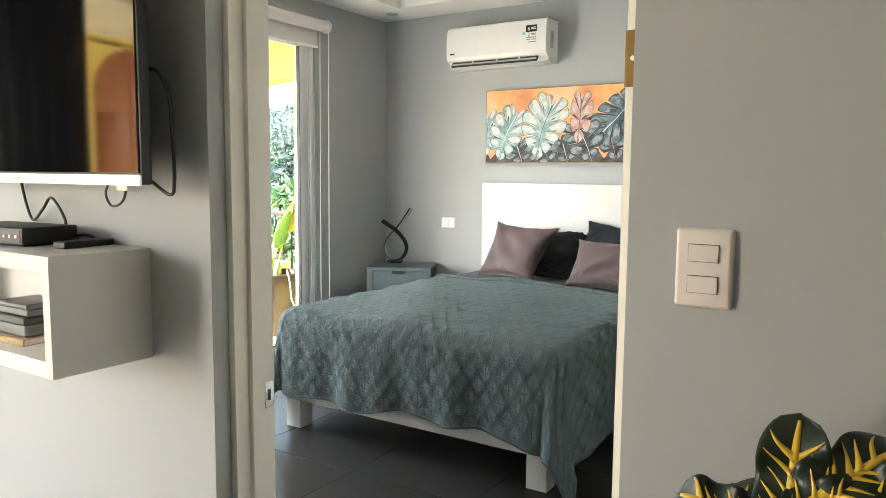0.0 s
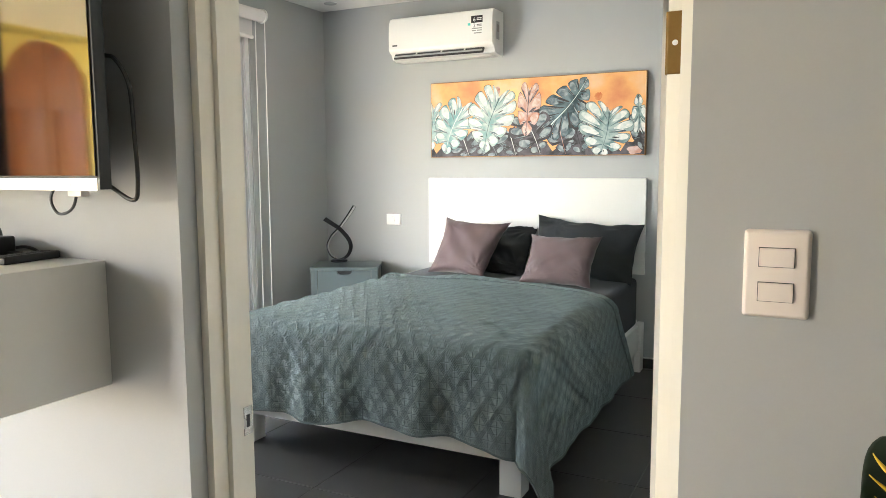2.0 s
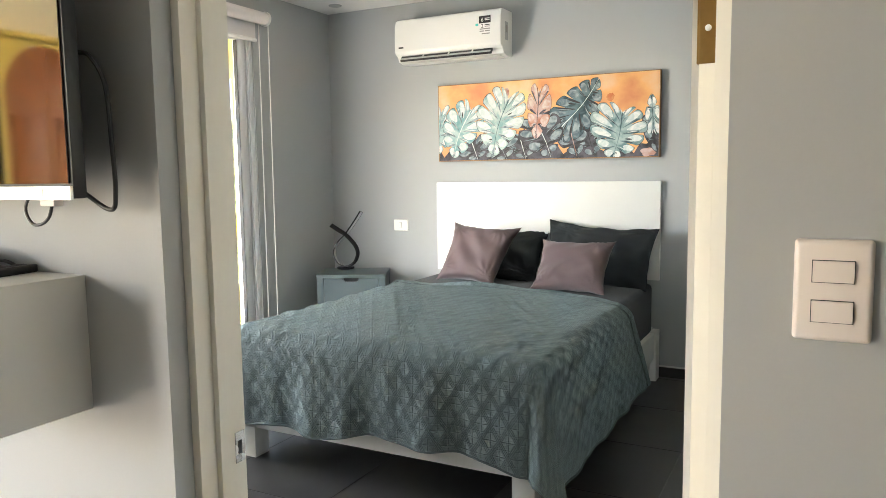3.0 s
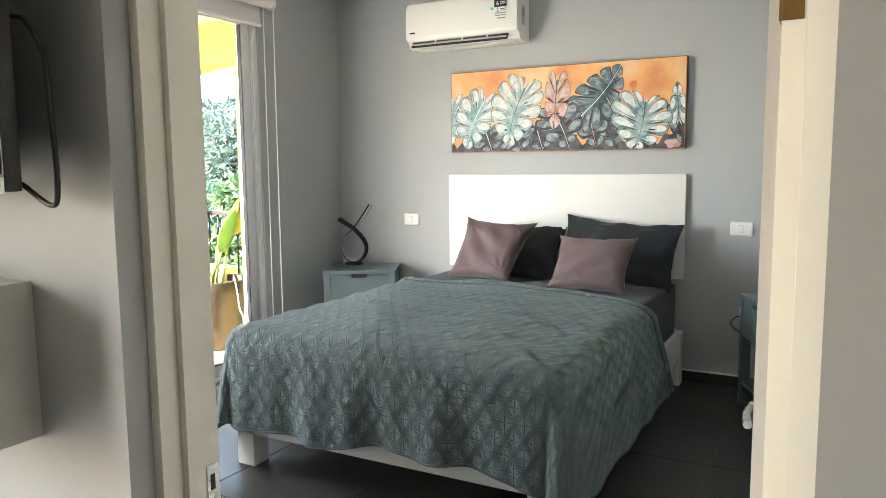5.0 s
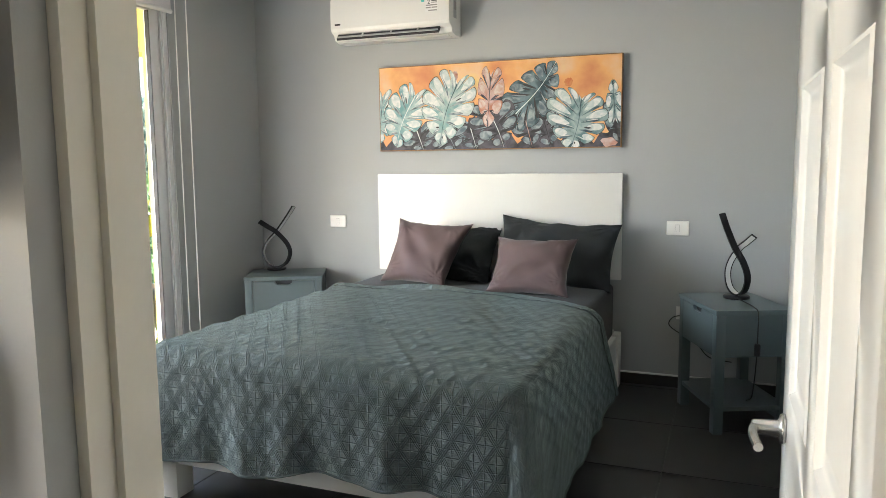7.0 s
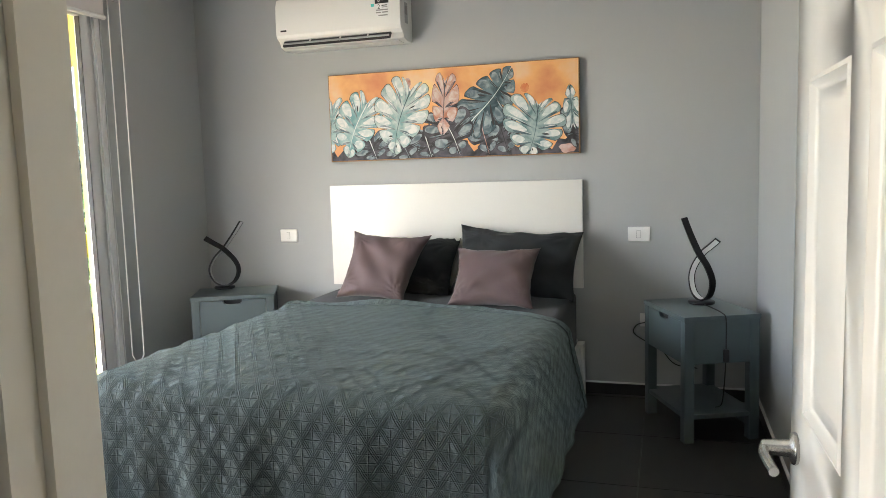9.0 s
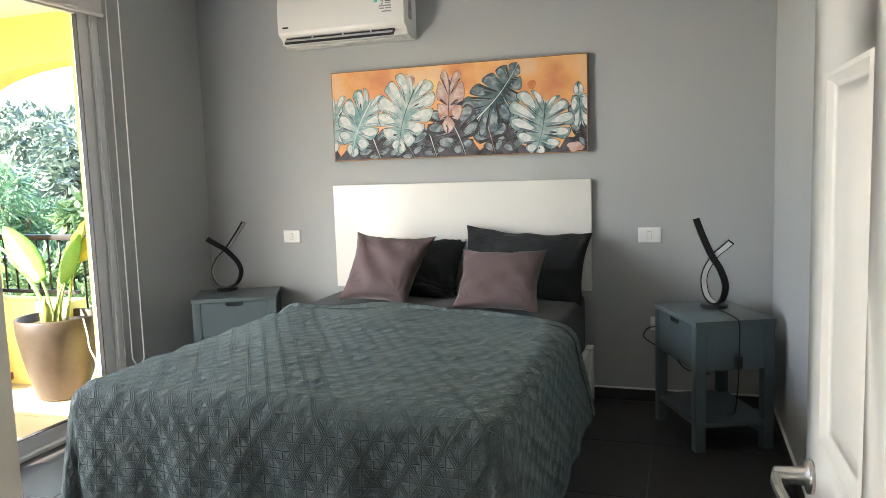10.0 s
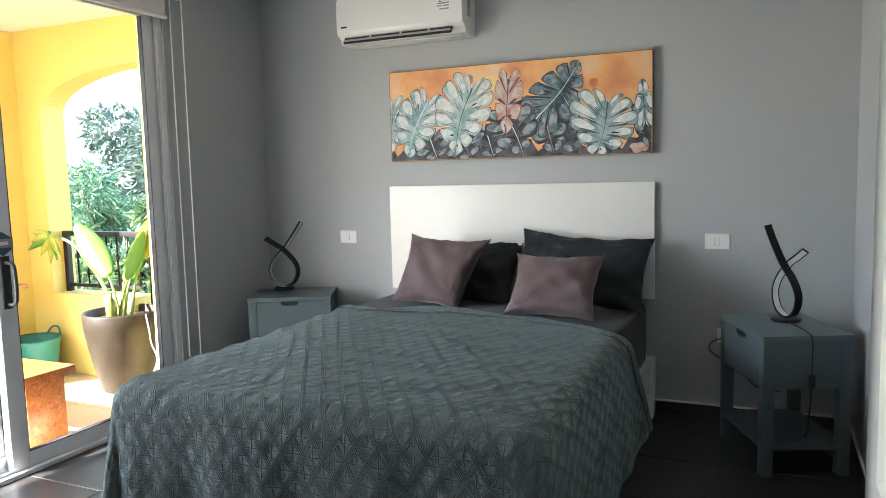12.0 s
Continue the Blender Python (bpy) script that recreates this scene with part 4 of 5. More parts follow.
wave = [(0.005, 0.005), (PW - 0.005, 0.005)] + [(PW - 0.005 - (PW - 0.01) * k / 40, 0.075 + 0.03 * math.sin(k * 1.1) + 0.02 * math.sin(k * 2.7)) for k in range(41)]
part("under_painting", slab(wave, 0.00012, z=0.0005), P_DARK, painting)


def dab(px, py, rx, ry, fill, seed, nm="paint_dab"):
    rng = random.Random(seed)
    x, y = spot_xy(px, py)
    pts = [(x + rx * math.cos(2 * math.pi * k / 18) * rng.uniform(0.75, 1.1), y + ry * math.sin(2 * math.pi * k / 18) * rng.uniform(0.75, 1.1)) for k in range(18)]
    part(nm, slab(clip_out(pts), 0.00012, z=0.0007), fill, painting)


dab(0.80, 0.72, 0.028, 0.03, P_RED, 1)
dab(0.955, 0.06, 0.05, 0.03, P_PINK, 2)
dab(0.34, 0.86, 0.022, 0.03, P_PINK, 3)
dab(0.235, 0.28, 0.03, 0.04, P_RED, 4)

# ---- sockets and switches ----


def wall_plate(name, m, w, h, rockers, label, material, category="light switch", group=""):
    """A plate in its x-z plane facing -y, with rockers (x, z, w, h)."""
    p = thing(name, m, label, category, group)
    bm = one(-w / 2, w / 2, -0.011, 0.0, -h / 2, h / 2)
    front = [e for e in bm.edges if all(v.co.y < -0.01 for v in e.verts)]
    bmesh.ops.bevel(bm, geom=front, offset=0.008, segments=4, profile=0.5, affect="EDGES")
    up = [e for e in bm.edges if abs(e.verts[0].co.y - e.verts[1].co.y) > 0.002 and abs(e.verts[0].co.x) > w / 2 - 0.001 and abs(e.verts[0].co.z) > h / 2 - 0.001]
    if up:
        bmesh.ops.bevel(bm, geom=up, offset=0.005, segments=3, profile=0.5, affect="EDGES")
    part("plate", bm, material, p)
    for x, z, rw, rh in rockers:
        part("gap", one(x - rw / 2 - 0.0009, x + rw / 2 + 0.0009, -0.0114, -0.0104, z - rh / 2 - 0.0009, z + rh / 2 + 0.0009), DARK_SLOT, p)
        r = one(x - rw / 2, x + rw / 2, -0.0145, -0.011, z - rh / 2, z + rh / 2, 0.0012, 2)
        part("rocker", r, material, p)
    return p


wall_plate("light_switch", pose(3.470, YL, 1.193), 0.083, 0.120, [(0.0, 0.023, 0.043, 0.025), (0.0, -0.024, 0.043, 0.025)],
           "cream plastic double light switch on the grey wall", PLASTIC_C)
for x, lab in ((0.627, "small white switch plate above a grey nightstand"), (2.866, "small white switch plate above a grey nightstand")):
    wall_plate("bedside_switch", pose(x, 0, 0.947), 0.124, 0.084, [(-0.002, 0.0, 0.022, 0.040)], lab, PLASTIC_W, group="bedside switches")

# ---- air conditioner ----


def air_conditioner():
    ac = thing("air_conditioner", pose(0.722, 0.0, 2.12), "white split air conditioner with a louvre slot, high on the wall", "air conditioner")
    w, h, d = 0.813, 0.30, 0.205
    prof = [(0.0, 0.0), (-0.10, -0.004), (-0.150, 0.010), (-0.152, 0.018), (-0.165, 0.040), (-0.195, 0.058), (-0.204, 0.075), (-d, 0.16), (-0.200, 0.25), (-0.185, 0.288), (-0.165, 0.298), (-0.02, h), (0.0, h)]
    bm = bmesh.new()
    ends = []
    for x in (0.0, 0.012, w - 0.012, w):
        k = 0.985 if x in (0.0, w) else 1.0
        ends.append([bm.verts.new((x, y * k, h / 2 + (z - h / 2) * k)) for y, z in prof])
    for a, b in zip(ends, ends[1:]):
        for k in range(len(prof)):
            kk = (k + 1) % len(prof)
            bm.faces.new((a[k], a[kk], b[kk], b[k]))
    bm.faces.new(ends[0][::-1])
    bm.faces.new(ends[-1])
    bmesh.ops.recalc_face_normals(bm, faces=bm.faces)
    body = part("body", bm, PLASTIC_W, ac, sharp=25)
    # outlet slot with vanes
    m = pose(0, -0.172, 0.034, -38)
    part("outlet", one(0.04, w - 0.07, -0.009, 0.004, -0.034, 0.036, m=m), DARK_SLOT, ac, "dark air outlet")
    part("louvre", one(0.045, w - 0.075, -0.017, -0.010, -0.029, -0.018, 0.002, m=m), GREY_PLASTIC, ac)
    part("louvre", one(0.045, w - 0.16, -0.013, -0.009, 0.004, 0.008, 0.001, m=m), GREY_PLASTIC, ac)
    for x in (0.22, 0.42, 0.60):
        part("vane_bracket", one(x - 0.004, x + 0.004, -0.016, -0.008, -0.028, 0.028, 0.001, 1, m=m), PLASTIC_W, ac)
    part("flap", one(0.03, w - 0.03, -0.150, -0.06, -0.007, -0.001, 0.002), PLASTIC_W, ac)
    # energy sticker and print
    lab = part("sticker", one(0.66, 0.745, -0.2068, -0.2055, 0.205, 0.252), INK, ac, "black and white energy sticker")
    part("sticker_lower", one(0.66, 0.745, -0.2068, -0.2055, 0.128, 0.2045), LABEL_W, lab)
    text_mesh("6", 0.036, LABEL_W, lab, pose(0.684, -0.2071, 0.226, 90, 0, 0))
    text_mesh("2", 0.036, INK, lab, pose(0.684, -0.2071, 0.186, 90, 0, 0))
    for z, c in ((0.232, LABEL_W), (0.222, LABEL_W), (0.190, INK), (0.180, LABEL_G)):
        part("print_bar", one(0.702, 0.738, -0.2073, -0.2069, z, z + 0.005), c, lab)
    for x0, x1, z in ((0.665, 0.697, 0.150), (0.703, 0.740, 0.150), (0.665, 0.740, 0.164), (0.680, 0.738, 0.133)):
        part("print_bar", one(x0, x1, -0.2073, -0.2069, z, z + 0.007), LABEL_G, lab)
    part("mark", one(0.634, 0.654, -0.2062, -0.2054, 0.190, 0.206), CYAN, ac)
    part("logo_bar", one(0.032, 0.072, -0.2055, -0.2040, 0.095, 0.105, 0.0004, 1), INK, ac)
    part("side_label", one(w - 0.0015, w + 0.0015, -0.125, -0.075, 0.10, 0.22, 0.0005, 1), GREY_PLASTIC, ac, "grey label on the end cap")
    part("side_print", one(w + 0.0012, w + 0.0025, -0.115, -0.085, 0.15, 0.20), LABEL_G, ac)
    return ac


air_conditioner()

# ---- nightstands ----


def nightstand(m, label):
    """Front-left foot on the origin, width along x, depth along y."""
    w, d, h = 0.495, 0.375, 0.617
    ns = thing("nightstand", m, label, "nightstand", "grey nightstands")
    g = 0.048
    part("top", one(-0.004, w + 0.004, -0.004, d + 0.004, h - 0.024, h, 0.003), NS_GREY, ns)
    for x in (0.0, w - g):
        for y in (0.0, d - g):
            part("leg", one(x, x + g, y, y + g, 0.0, h - 0.024, 0.003), NS_GREY, ns)
    z0, z1 = 0.385, h - 0.024
    part("side_panel", one(0.004, 0.022, g, d - g, z0, z1), NS_GREY, ns)
    part("side_panel", one(w - 0.022, w - 0.004, g, d - g, z0, z1), NS_GREY, ns)
    part("back_panel", one(g, w - g, d - 0.022, d - 0.004, z0, z1), NS_GREY, ns)
    part("drawer_base", one(g, w - g, 0.02, d - 0.022, z0, z0 + 0.012), NS_GREY, ns)
    # drawer front with a scooped finger grip in its upper edge
    pts = [(g + 0.003, z0 + 0.002), (w - g - 0.003, z0 + 0.002), (w - g - 0.003, z1 - 0.004)]
    for k in range(13):
        a = math.pi * k / 12
        pts.append((w / 2 + 0.055 * math.copysign(abs(math.cos(a)) ** 0.5, math.cos(a)), z1 - 0.004 - 0.026 * math.sin(a) ** 0.7))
    pts.append((g + 0.003, z1 - 0.004))
    bm = slab(pts, 0.018)
    bmesh.ops.transform(bm, matrix=pose(0, 0.019, 0, 90, 0, 0), verts=bm.verts)
    dr = part("drawer", bm, NS_GREY, ns)
    # dark plate behind the finger grip, standing in for shade inside the drawer
    part("grip_shade_plate", one(w / 2 - 0.065, w / 2 + 0.065, 0.024, 0.03, z1 - 0.04, z1 - 0.002), DARK_SLOT, dr)
    part("shelf", one(0.006, w - 0.006, 0.006, d - 0.006, 0.115, 0.137, 0.002), NS_GREY, ns)
    part("apron", one(g, w - g, d - 0.04, d - 0.02, 0.06, 0.115), NS_GREY, ns)
    return ns


nightstand(pose(0.243, -0.563, 0, 0, 0, 26.5), "grey lacquered wooden nightstand with one drawer, beside the sliding door")
nightstand(pose(2.905, -0.283, 0, 0, 0, -66.7), "grey lacquered wooden nightstand with one drawer, turned towards the bed")

# ---- ribbon lamps ----


def ribbon_lamp(m, label):
    lamp = thing("table_lamp", m, label, "lamp", "ribbon lamps")
    part("base", lathe([(0.0635, 0.0), (0.066, 0.003), (0.066, 0.012), (0.063, 0.015)], 36), LAMP_BLACK, lamp)
    pts = [(0.128, 0.020, 0.436), (0.075, 0.020, 0.360), (0.005, 0.016, 0.268), (-0.06, 0.008, 0.20), (-0.092, 0.0, 0.125), (-0.065, -0.004, 0.050), (0.0, -0.006, 0.018),
           (0.070, -0.006, 0.045), (0.104, -0.010, 0.115), (0.085, -0.014, 0.185), (0.015, -0.018, 0.262), (-0.045, -0.020, 0.300), (-0.104, -0.020, 0.336)]
    line = smooth_line(pts, 7)
    for nm, half, r0, r1, material in (("band", 0.0165, -0.006, 0.004, LAMP_BLACK), ("light_strip", 0.0115, -0.0072, -0.0058, DIFFUSER)):
        bm = bmesh.new()
        rings = []
        for i, q in enumerate(line):
            d = (line[min(i + 1, len(line) - 1)] - line[max(i - 1, 0)]).normalized()
            nrm = Vector((d.z, 0, -d.x)).normalized()
            f = i / (len(line) - 1)
            tw = Matrix.Rotation(radians(25 - 70 * f), 3, d)
            b = tw @ d.cross(nrm).normalized()
            nn = tw @ nrm
            rings.append([bm.verts.new(q + b * s + nn * r) for s, r in ((-half, r0), (half, r0), (half, r1), (-half, r1))])
        for a, b in zip(rings, rings[1:]):
            for k in range(4):
                bm.faces.new((a[k], a[(k + 1) % 4], b[(k + 1) % 4], b[k]))
        bm.faces.new(rings[0][::-1])
        bm.faces.new(rings[-1])
        bmesh.ops.recalc_face_normals(bm, faces=bm.faces)
        part(nm, bm, material, lamp)
    return lamp


ribbon_lamp(pose(0.235, -0.187, 0.617, 0, 0, 14), "black looped ribbon table lamp, unlit, on a grey nightstand")
lamp_r = ribbon_lamp(pose(3.190, -0.352, 0.617, 0, 0, 122), "black looped ribbon table lamp, unlit, its cord over the edge")
to_lamp = lamp_r.matrix_basis.inverted()
bm = tube([to_lamp @ Vector(q) for q in ((3.20, -0.41, 0.622), (3.23, -0.48, 0.621), (3.270, -0.62, 0.622), (3.286, -0.680, 0.605), (3.287, -0.688, 0.50), (3.286, -0.686, 0.40), (3.280, -0.684, 0.28), (3.270, -0.675, 0.19), (3.25, -0.58, 0.142))], 0.0032, 8)
cord = part("cord", bm, CABLE, lamp_r)
bm = one(-0.014, 0.014, -0.013, 0.013, -0.03, 0.03, 0.009, 3, m=to_lamp @ Matrix.Translation((3.287, -0.690, 0.43)))
part("inline_switch", bm, CABLE, cord)
bm = tube([(2.97, -0.012, 0.46), (2.93, -0.05, 0.45), (2.86, -0.09, 0.44), (2.84, -0.12, 0.40), (2.90, -0.14, 0.36), (2.98, -0.16, 0.33), (3.06, -0.16, 0.24), (3.18, -0.14, 0.215)], 0.0032, 8)
pw = bm
sock = thing("wall_socket", pose(2.93, 0, 0.45), "white wall socket with a black plug behind the nightstand", "socket")
part("plate", one(-0.06, 0.06, -0.01, 0.0, -0.038, 0.038, 0.003), PLASTIC_W, sock)
part("plug", one(0.0, 0.05, -0.045, -0.01, -0.02, 0.015, 0.006), CABLE, sock)
bmesh.ops.transform(pw, matrix=sock.matrix_basis.inverted(), verts=pw.verts)
part("power_cord", pw, CABLE, sock, "thin black power cord")

# ---- television and shelf on the living-room side ----
tv = thing("television", pose(1.30, -3.79, 1.30), "flat television with a silver lower edge, switched off, on the wall", "television")
TW, TH = 0.998, 0.585
part("case", one(0.0, TW, -0.128, -0.100, 0.0, TH, 0.006), TV_BODY, tv)
part("screen", one(0.008, TW - 0.006, -0.1315, -0.1275, 0.026, TH - 0.008, 0.001, 1), TV_BLACK, tv)
part("lower_bezel", one(0.0, TW, -0.1345, -0.1275, -0.002, 0.022, 0.002), SILVER, tv)
part("rear_box", one(0.15, TW - 0.14, -0.100, -0.035, 0.06, 0.42, 0.012), TV_BODY, tv)
part("bracket", one(0.35, 0.65, -0.035, 0.0, 0.15, 0.40, 0.002), TV_BODY, tv)
part("logo_bar", one(TW / 2 - 0.03, TW / 2 + 0.03, -0.1352, -0.1343, 0.006, 0.014), LABEL_G, tv)
part("sensor", one(TW - 0.10, TW - 0.06, -0.125, -0.105, -0.014, 0.0, 0.004), PLASTIC_C, tv, "pale infrared sensor stub")
part("led", one(TW - 0.078, TW - 0.074, -0.1352, -0.1343, 0.004, 0.018), PLASTIC_W, tv)
bm = tube([(TW - 0.03, -0.08, 0.26), (TW - 0.004, -0.075, 0.25), (TW + 0.024, -0.070, 0.20), (TW + 0.030, -0.068, 0.10), (TW + 0.030, -0.066, 0.01), (TW + 0.014, -0.066, -0.022), (TW - 0.06, -0.065, 0.01)], 0.0042, 8)
part("cable", bm, CABLE, tv)
bm = tube([(TW - 0.20, -0.06, 0.03), (TW - 0.25, -0.055, -0.02), (TW - 0.235, -0.05, -0.055), (TW - 0.18, -0.055, -0.04), (TW - 0.15, -0.06, 0.02)], 0.0032, 8)
part("cable", bm, CABLE, tv)

SX0, SX1, SYF, SZ0, SZ1, ST = 1.30, 2.138, -4.046, 0.864, 1.141, 0.038
shelf = thing("wall_shelf", pose(0, 0, 0), "white box shelf, open in front, fixed below the television", "shelf")
part("top_board", one(SX0, SX1 - 0.028, SYF, YL, SZ1 - ST, SZ1, 0.002), WHITE_LACQUER, shelf)
part("bottom_board", one(SX0, SX1 - 0.028, SYF, YL, SZ0, SZ0 + ST, 0.002), WHITE_LACQUER, shelf)
part("side_board", one(SX1 - 0.028, SX1, SYF, YL, SZ0, SZ1, 0.001), WHITE_LACQUER, shelf)
part("side_board", one(SX0, SX0 + 0.028, SYF + 0.0005, YL, SZ0 + ST, SZ1 - ST, 0.001), WHITE_LACQUER, shelf)
part("back_board", one(SX0 + 0.028, SX1 - 0.028, YL - 0.012, YL, SZ0 + ST, SZ1 - ST), WHITE_LACQUER, shelf)
bk = thing("book", pose(1.66, -4.02, SZ0 + ST, 0, 0, 4), "flat tan paperback lying in the box shelf", "book")
part("cover", one(0.0, 0.27, 0.0, 0.19, 0.0, 0.018, 0.002), PAPER, bk)
part("pages", one(0.004, 0.272, 0.004, 0.188, 0.003, 0.015), PLASTIC_C, bk)
for nm, x, y, w, d, z, h, mt, lab in (("storage_tin", 1.745, -3.99, 0.175, 0.12, SZ0 + ST + 0.019, 0.050, TIN, "grey metal tin lying on a book in the shelf"),
                                       ("storage_tin", 1.79, -3.985, 0.135, 0.10, SZ0 + ST + 0.0695, 0.032, TIN, "smaller grey tin stacked on another tin")):
    tn = thing(nm, pose(x, y, z), lab, "tin", "stacked tins")
    part("box", one(0, w, 0, d, 0, h * 0.62, 0.008, 3), mt, tn)
    part("lid", one(-0.003, w + 0.003, -0.003, d + 0.003, h * 0.6, h, 0.008, 3), TIN if h < 0.045 else DARK_SLOT, tn)
rt = thing("media_box", pose(1.60, -4.00, SZ1, 0, 0, 5), "small black media box with round buttons on the shelf", "media box")
part("case", one(0, 0.30, 0, 0.15, 0.004, 0.048, 0.007, 3), TV_BODY, rt)
part("front_panel", one(0.01, 0.29, -0.0012, 0.004, 0.010, 0.042, 0.0005, 1), DARK_SLOT, rt)
for k in range(5):
    bm = lathe([(0.0045, 0.0), (0.0045, 0.003), (0.0035, 0.004)], 16)
    bmesh.ops.transform(bm, matrix=pose(0.18 + 0.024 * k, 0.0, 0.026, 90), verts=bm.verts)
    part("button", bm, SILVER, rt)
for x in (0.03, 0.27):
    part("foot", one(x - 0.01, x + 0.01, 0.02, 0.13, 0.0, 0.006), RUBBER, rt)
rc = thing("remote_control", pose(1.985, -3.868, SZ1, 0, 0, 98), "slim black remote control lying on the shelf", "remote control")
part("body", one(-0.072, 0.072, -0.022, 0.022, 0.0, 0.017, 0.006, 3), TV_BODY, rc)
for k in range(10):
    part("key", one(-0.062 + 0.012 * k, -0.054 + 0.012 * k, -0.012, 0.012, 0.0162, 0.0182, 0.001, 1), DARK_SLOT, rc)
for nm, pts, r in (("video_cable", [(1.78, -3.86, SZ1 + 0.03), (1.80, -3.84, SZ1 + 0.02), (1.84, -3.83, SZ1 + 0.05), (1.76, -3.82, SZ1 + 0.115), (1.70, -3.815, SZ1 + 0.08), (1.62, -3.80, SZ1 + 0.05), (1.58, -3.80, SZ1 + 0.12), (1.56, -3.80, SZ1 + 0.2)], 0.004),
                   ("power_cable", [(1.80, -3.87, SZ1 + 0.004), (1.90, -3.84, SZ1 + 0.012), (1.95, -3.81, SZ1 + 0.006), (1.88, -3.80, SZ1 + 0.02), (1.80, -3.82, SZ1 + 0.006)], 0.004)):
    tagged(link(nm, tube(pts, r, 8), CABLE), "loose black cable behind the media box", "cable")

# unseen dark cloth, added so the television reflects black on its left
curtain = thing("curtain", pose(0.05, -4.93, 0.0), "added charcoal curtain darkening part of the television reflection", "curtain")
rows_ = np.stack([np.stack([0.030 * np.sin(np.linspace(0, 34, 120)) * (0.8 + 0.2 * k), np.linspace(-0.26, 0.24, 120), np.full(120, z)], -1) for k, z in enumerate((0.02, 1.0, 2.28))])
grid_mesh("cloth", rows_, SHEET, curtain)
part("rail", tube([(0, -0.32, 2.29), (0, 0.30, 2.29)], 0.012, 12, n=0), CHROME, curtain)

# ---- croton in a pot by the switch ----


def croton():
    base = Vector((3.617, -3.955, 0.03))
    c = thing("croton_plant", Matrix.Translation(base), "dark croton with yellow-veined leaves in a tall grey pot", "potted plant")
    part("pot", lathe([(0.10, -0.02), (0.105, -0.01), (0.135, 0.50), (0.14, 0.52), (0.128, 0.52), (0.12, 0.48)], 36), GREY_PLASTIC, c)
    part("soil", lathe([(0.119, 0.475), (0.119, 0.482)], 30), SOIL, c)
    part("stem", tube([(0, 0.01, 0.47), (0.01, 0.02, 0.62), (0.0, 0.03, 0.78), (0.0, 0.035, 0.86)], 0.011, 8, taper=0.5), BARK, c)
    rng = random.Random(4)

    def leaf(origin, yaw, pitch, length, width, roll=0.0):
        m = Matrix.Translation(origin) @ Euler((0, 0, radians(yaw))).to_matrix().to_4x4() @ Euler((0, radians(-pitch), 0)).to_matrix().to_4x4() @ Euler((radians(roll), 0, 0)).to_matrix().to_4x4()
        n, cross = 30, 15

        def at(f, t, lift=0.0):
            wv = 0.5 * width * min(1.0, 0.12 + (f / 0.28) ** 0.8) * max(0.0, 1 - max(0.0, (f - 0.72) / 0.28) ** 3) ** 0.5
            y = t * wv
            z = -0.30 * length * f * f + 0.16 * abs(t) * wv + 0.012 * math.sin(f * 17 + t) * abs(t) + lift
            return m @ Vector((f * length, y, z))

        bm = bmesh.new()
        rows = [[bm.verts.new(at(i / n, -1 + 2 * k / (cross - 1))) for k in range(cross)] for i in range(n + 1)]
        for a, b in zip(rows, rows[1:]):
            for k in range(cross - 1):
                bm.faces.new((a[k], a[k + 1], b[k + 1], b[k]))
        ob = part("leaf", bm, CROTON, c)
        so = ob.modifiers.new("thickness", "SOLIDIFY")
        so.thickness = 0.0012
        bm = bmesh.new()

        def strip(path, w0, w1, along):
            prev = None
            for i, (f, t) in enumerate(path):
                wv = w0 + (w1 - w0) * i / (len(path) - 1)
                dt, df = (wv / (0.5 * width), 0.0) if along else (0.0, wv / length)
                a, b = bm.verts.new(at(min(1, f + df), t + dt, 0.0032)), bm.verts.new(at(max(0, f - df), t - dt, 0.0032))
                if prev:
                    bm.faces.new((prev[0], prev[1], b, a))
                prev = (a, b)

        strip([(i / 24 * 0.97, 0.0) for i in range(25)], 0.0085, 0.0040, True)
        for i in range(8):
            f = 0.06 + 0.10 * i + rng.uniform(-0.02, 0.02)
            for sg in (-1, 1):
                e = rng.uniform(0.45, 0.9)
                strip([(min(0.98, f + 0.14 * k / 10), sg * e * k / 10) for k in range(11)], rng.uniform(0.0035, 0.0065), 0.0005, False)
        v = part("vein", bm, CROTON_Y, ob)
        so = v.modifiers.new("thickness", "SOLIDIFY")
        so.thickness = 0.0008
        return ob

    top = Vector((0.0, 0.0, 0.90))
    for yaw, pitch, ln, wd, z, roll in ((88, 85, 0.210, 0.088, 0.785, 0), (183, 18, 0.135, 0.070, 0.850, -50), (195, 10, 0.185, 0.060, 0.825, -40), (235, 15, 0.14, 0.080, 0.81, -20),
                                        (300, 15, 0.14, 0.085, 0.80, 20), (6, 34, 0.19, 0.085, 0.86, 50), (345, 24, 0.20, 0.085, 0.83, 45), (25, 46, 0.17, 0.085, 0.87, 40), (270, 0, 0.15, 0.085, 0.77, 0),
                                        (320, 5, 0.17, 0.085, 0.77, 15), (215, 0, 0.15, 0.080, 0.77, -10), (130, 35, 0.16, 0.085, 0.80, -20)):
        leaf(Vector((0.0, 0.0, z)), yaw, pitch, ln, wd, roll)
    return c


croton()

# ---- terrace ----
TXW, TYN, TZC = -1.75, -0.5, 2.40       # far wall, arch wall face, ceiling
AX0, AX1, ASP, ATOP, ATH = -1.53, -0.19, 1.83, 2.10, 0.19


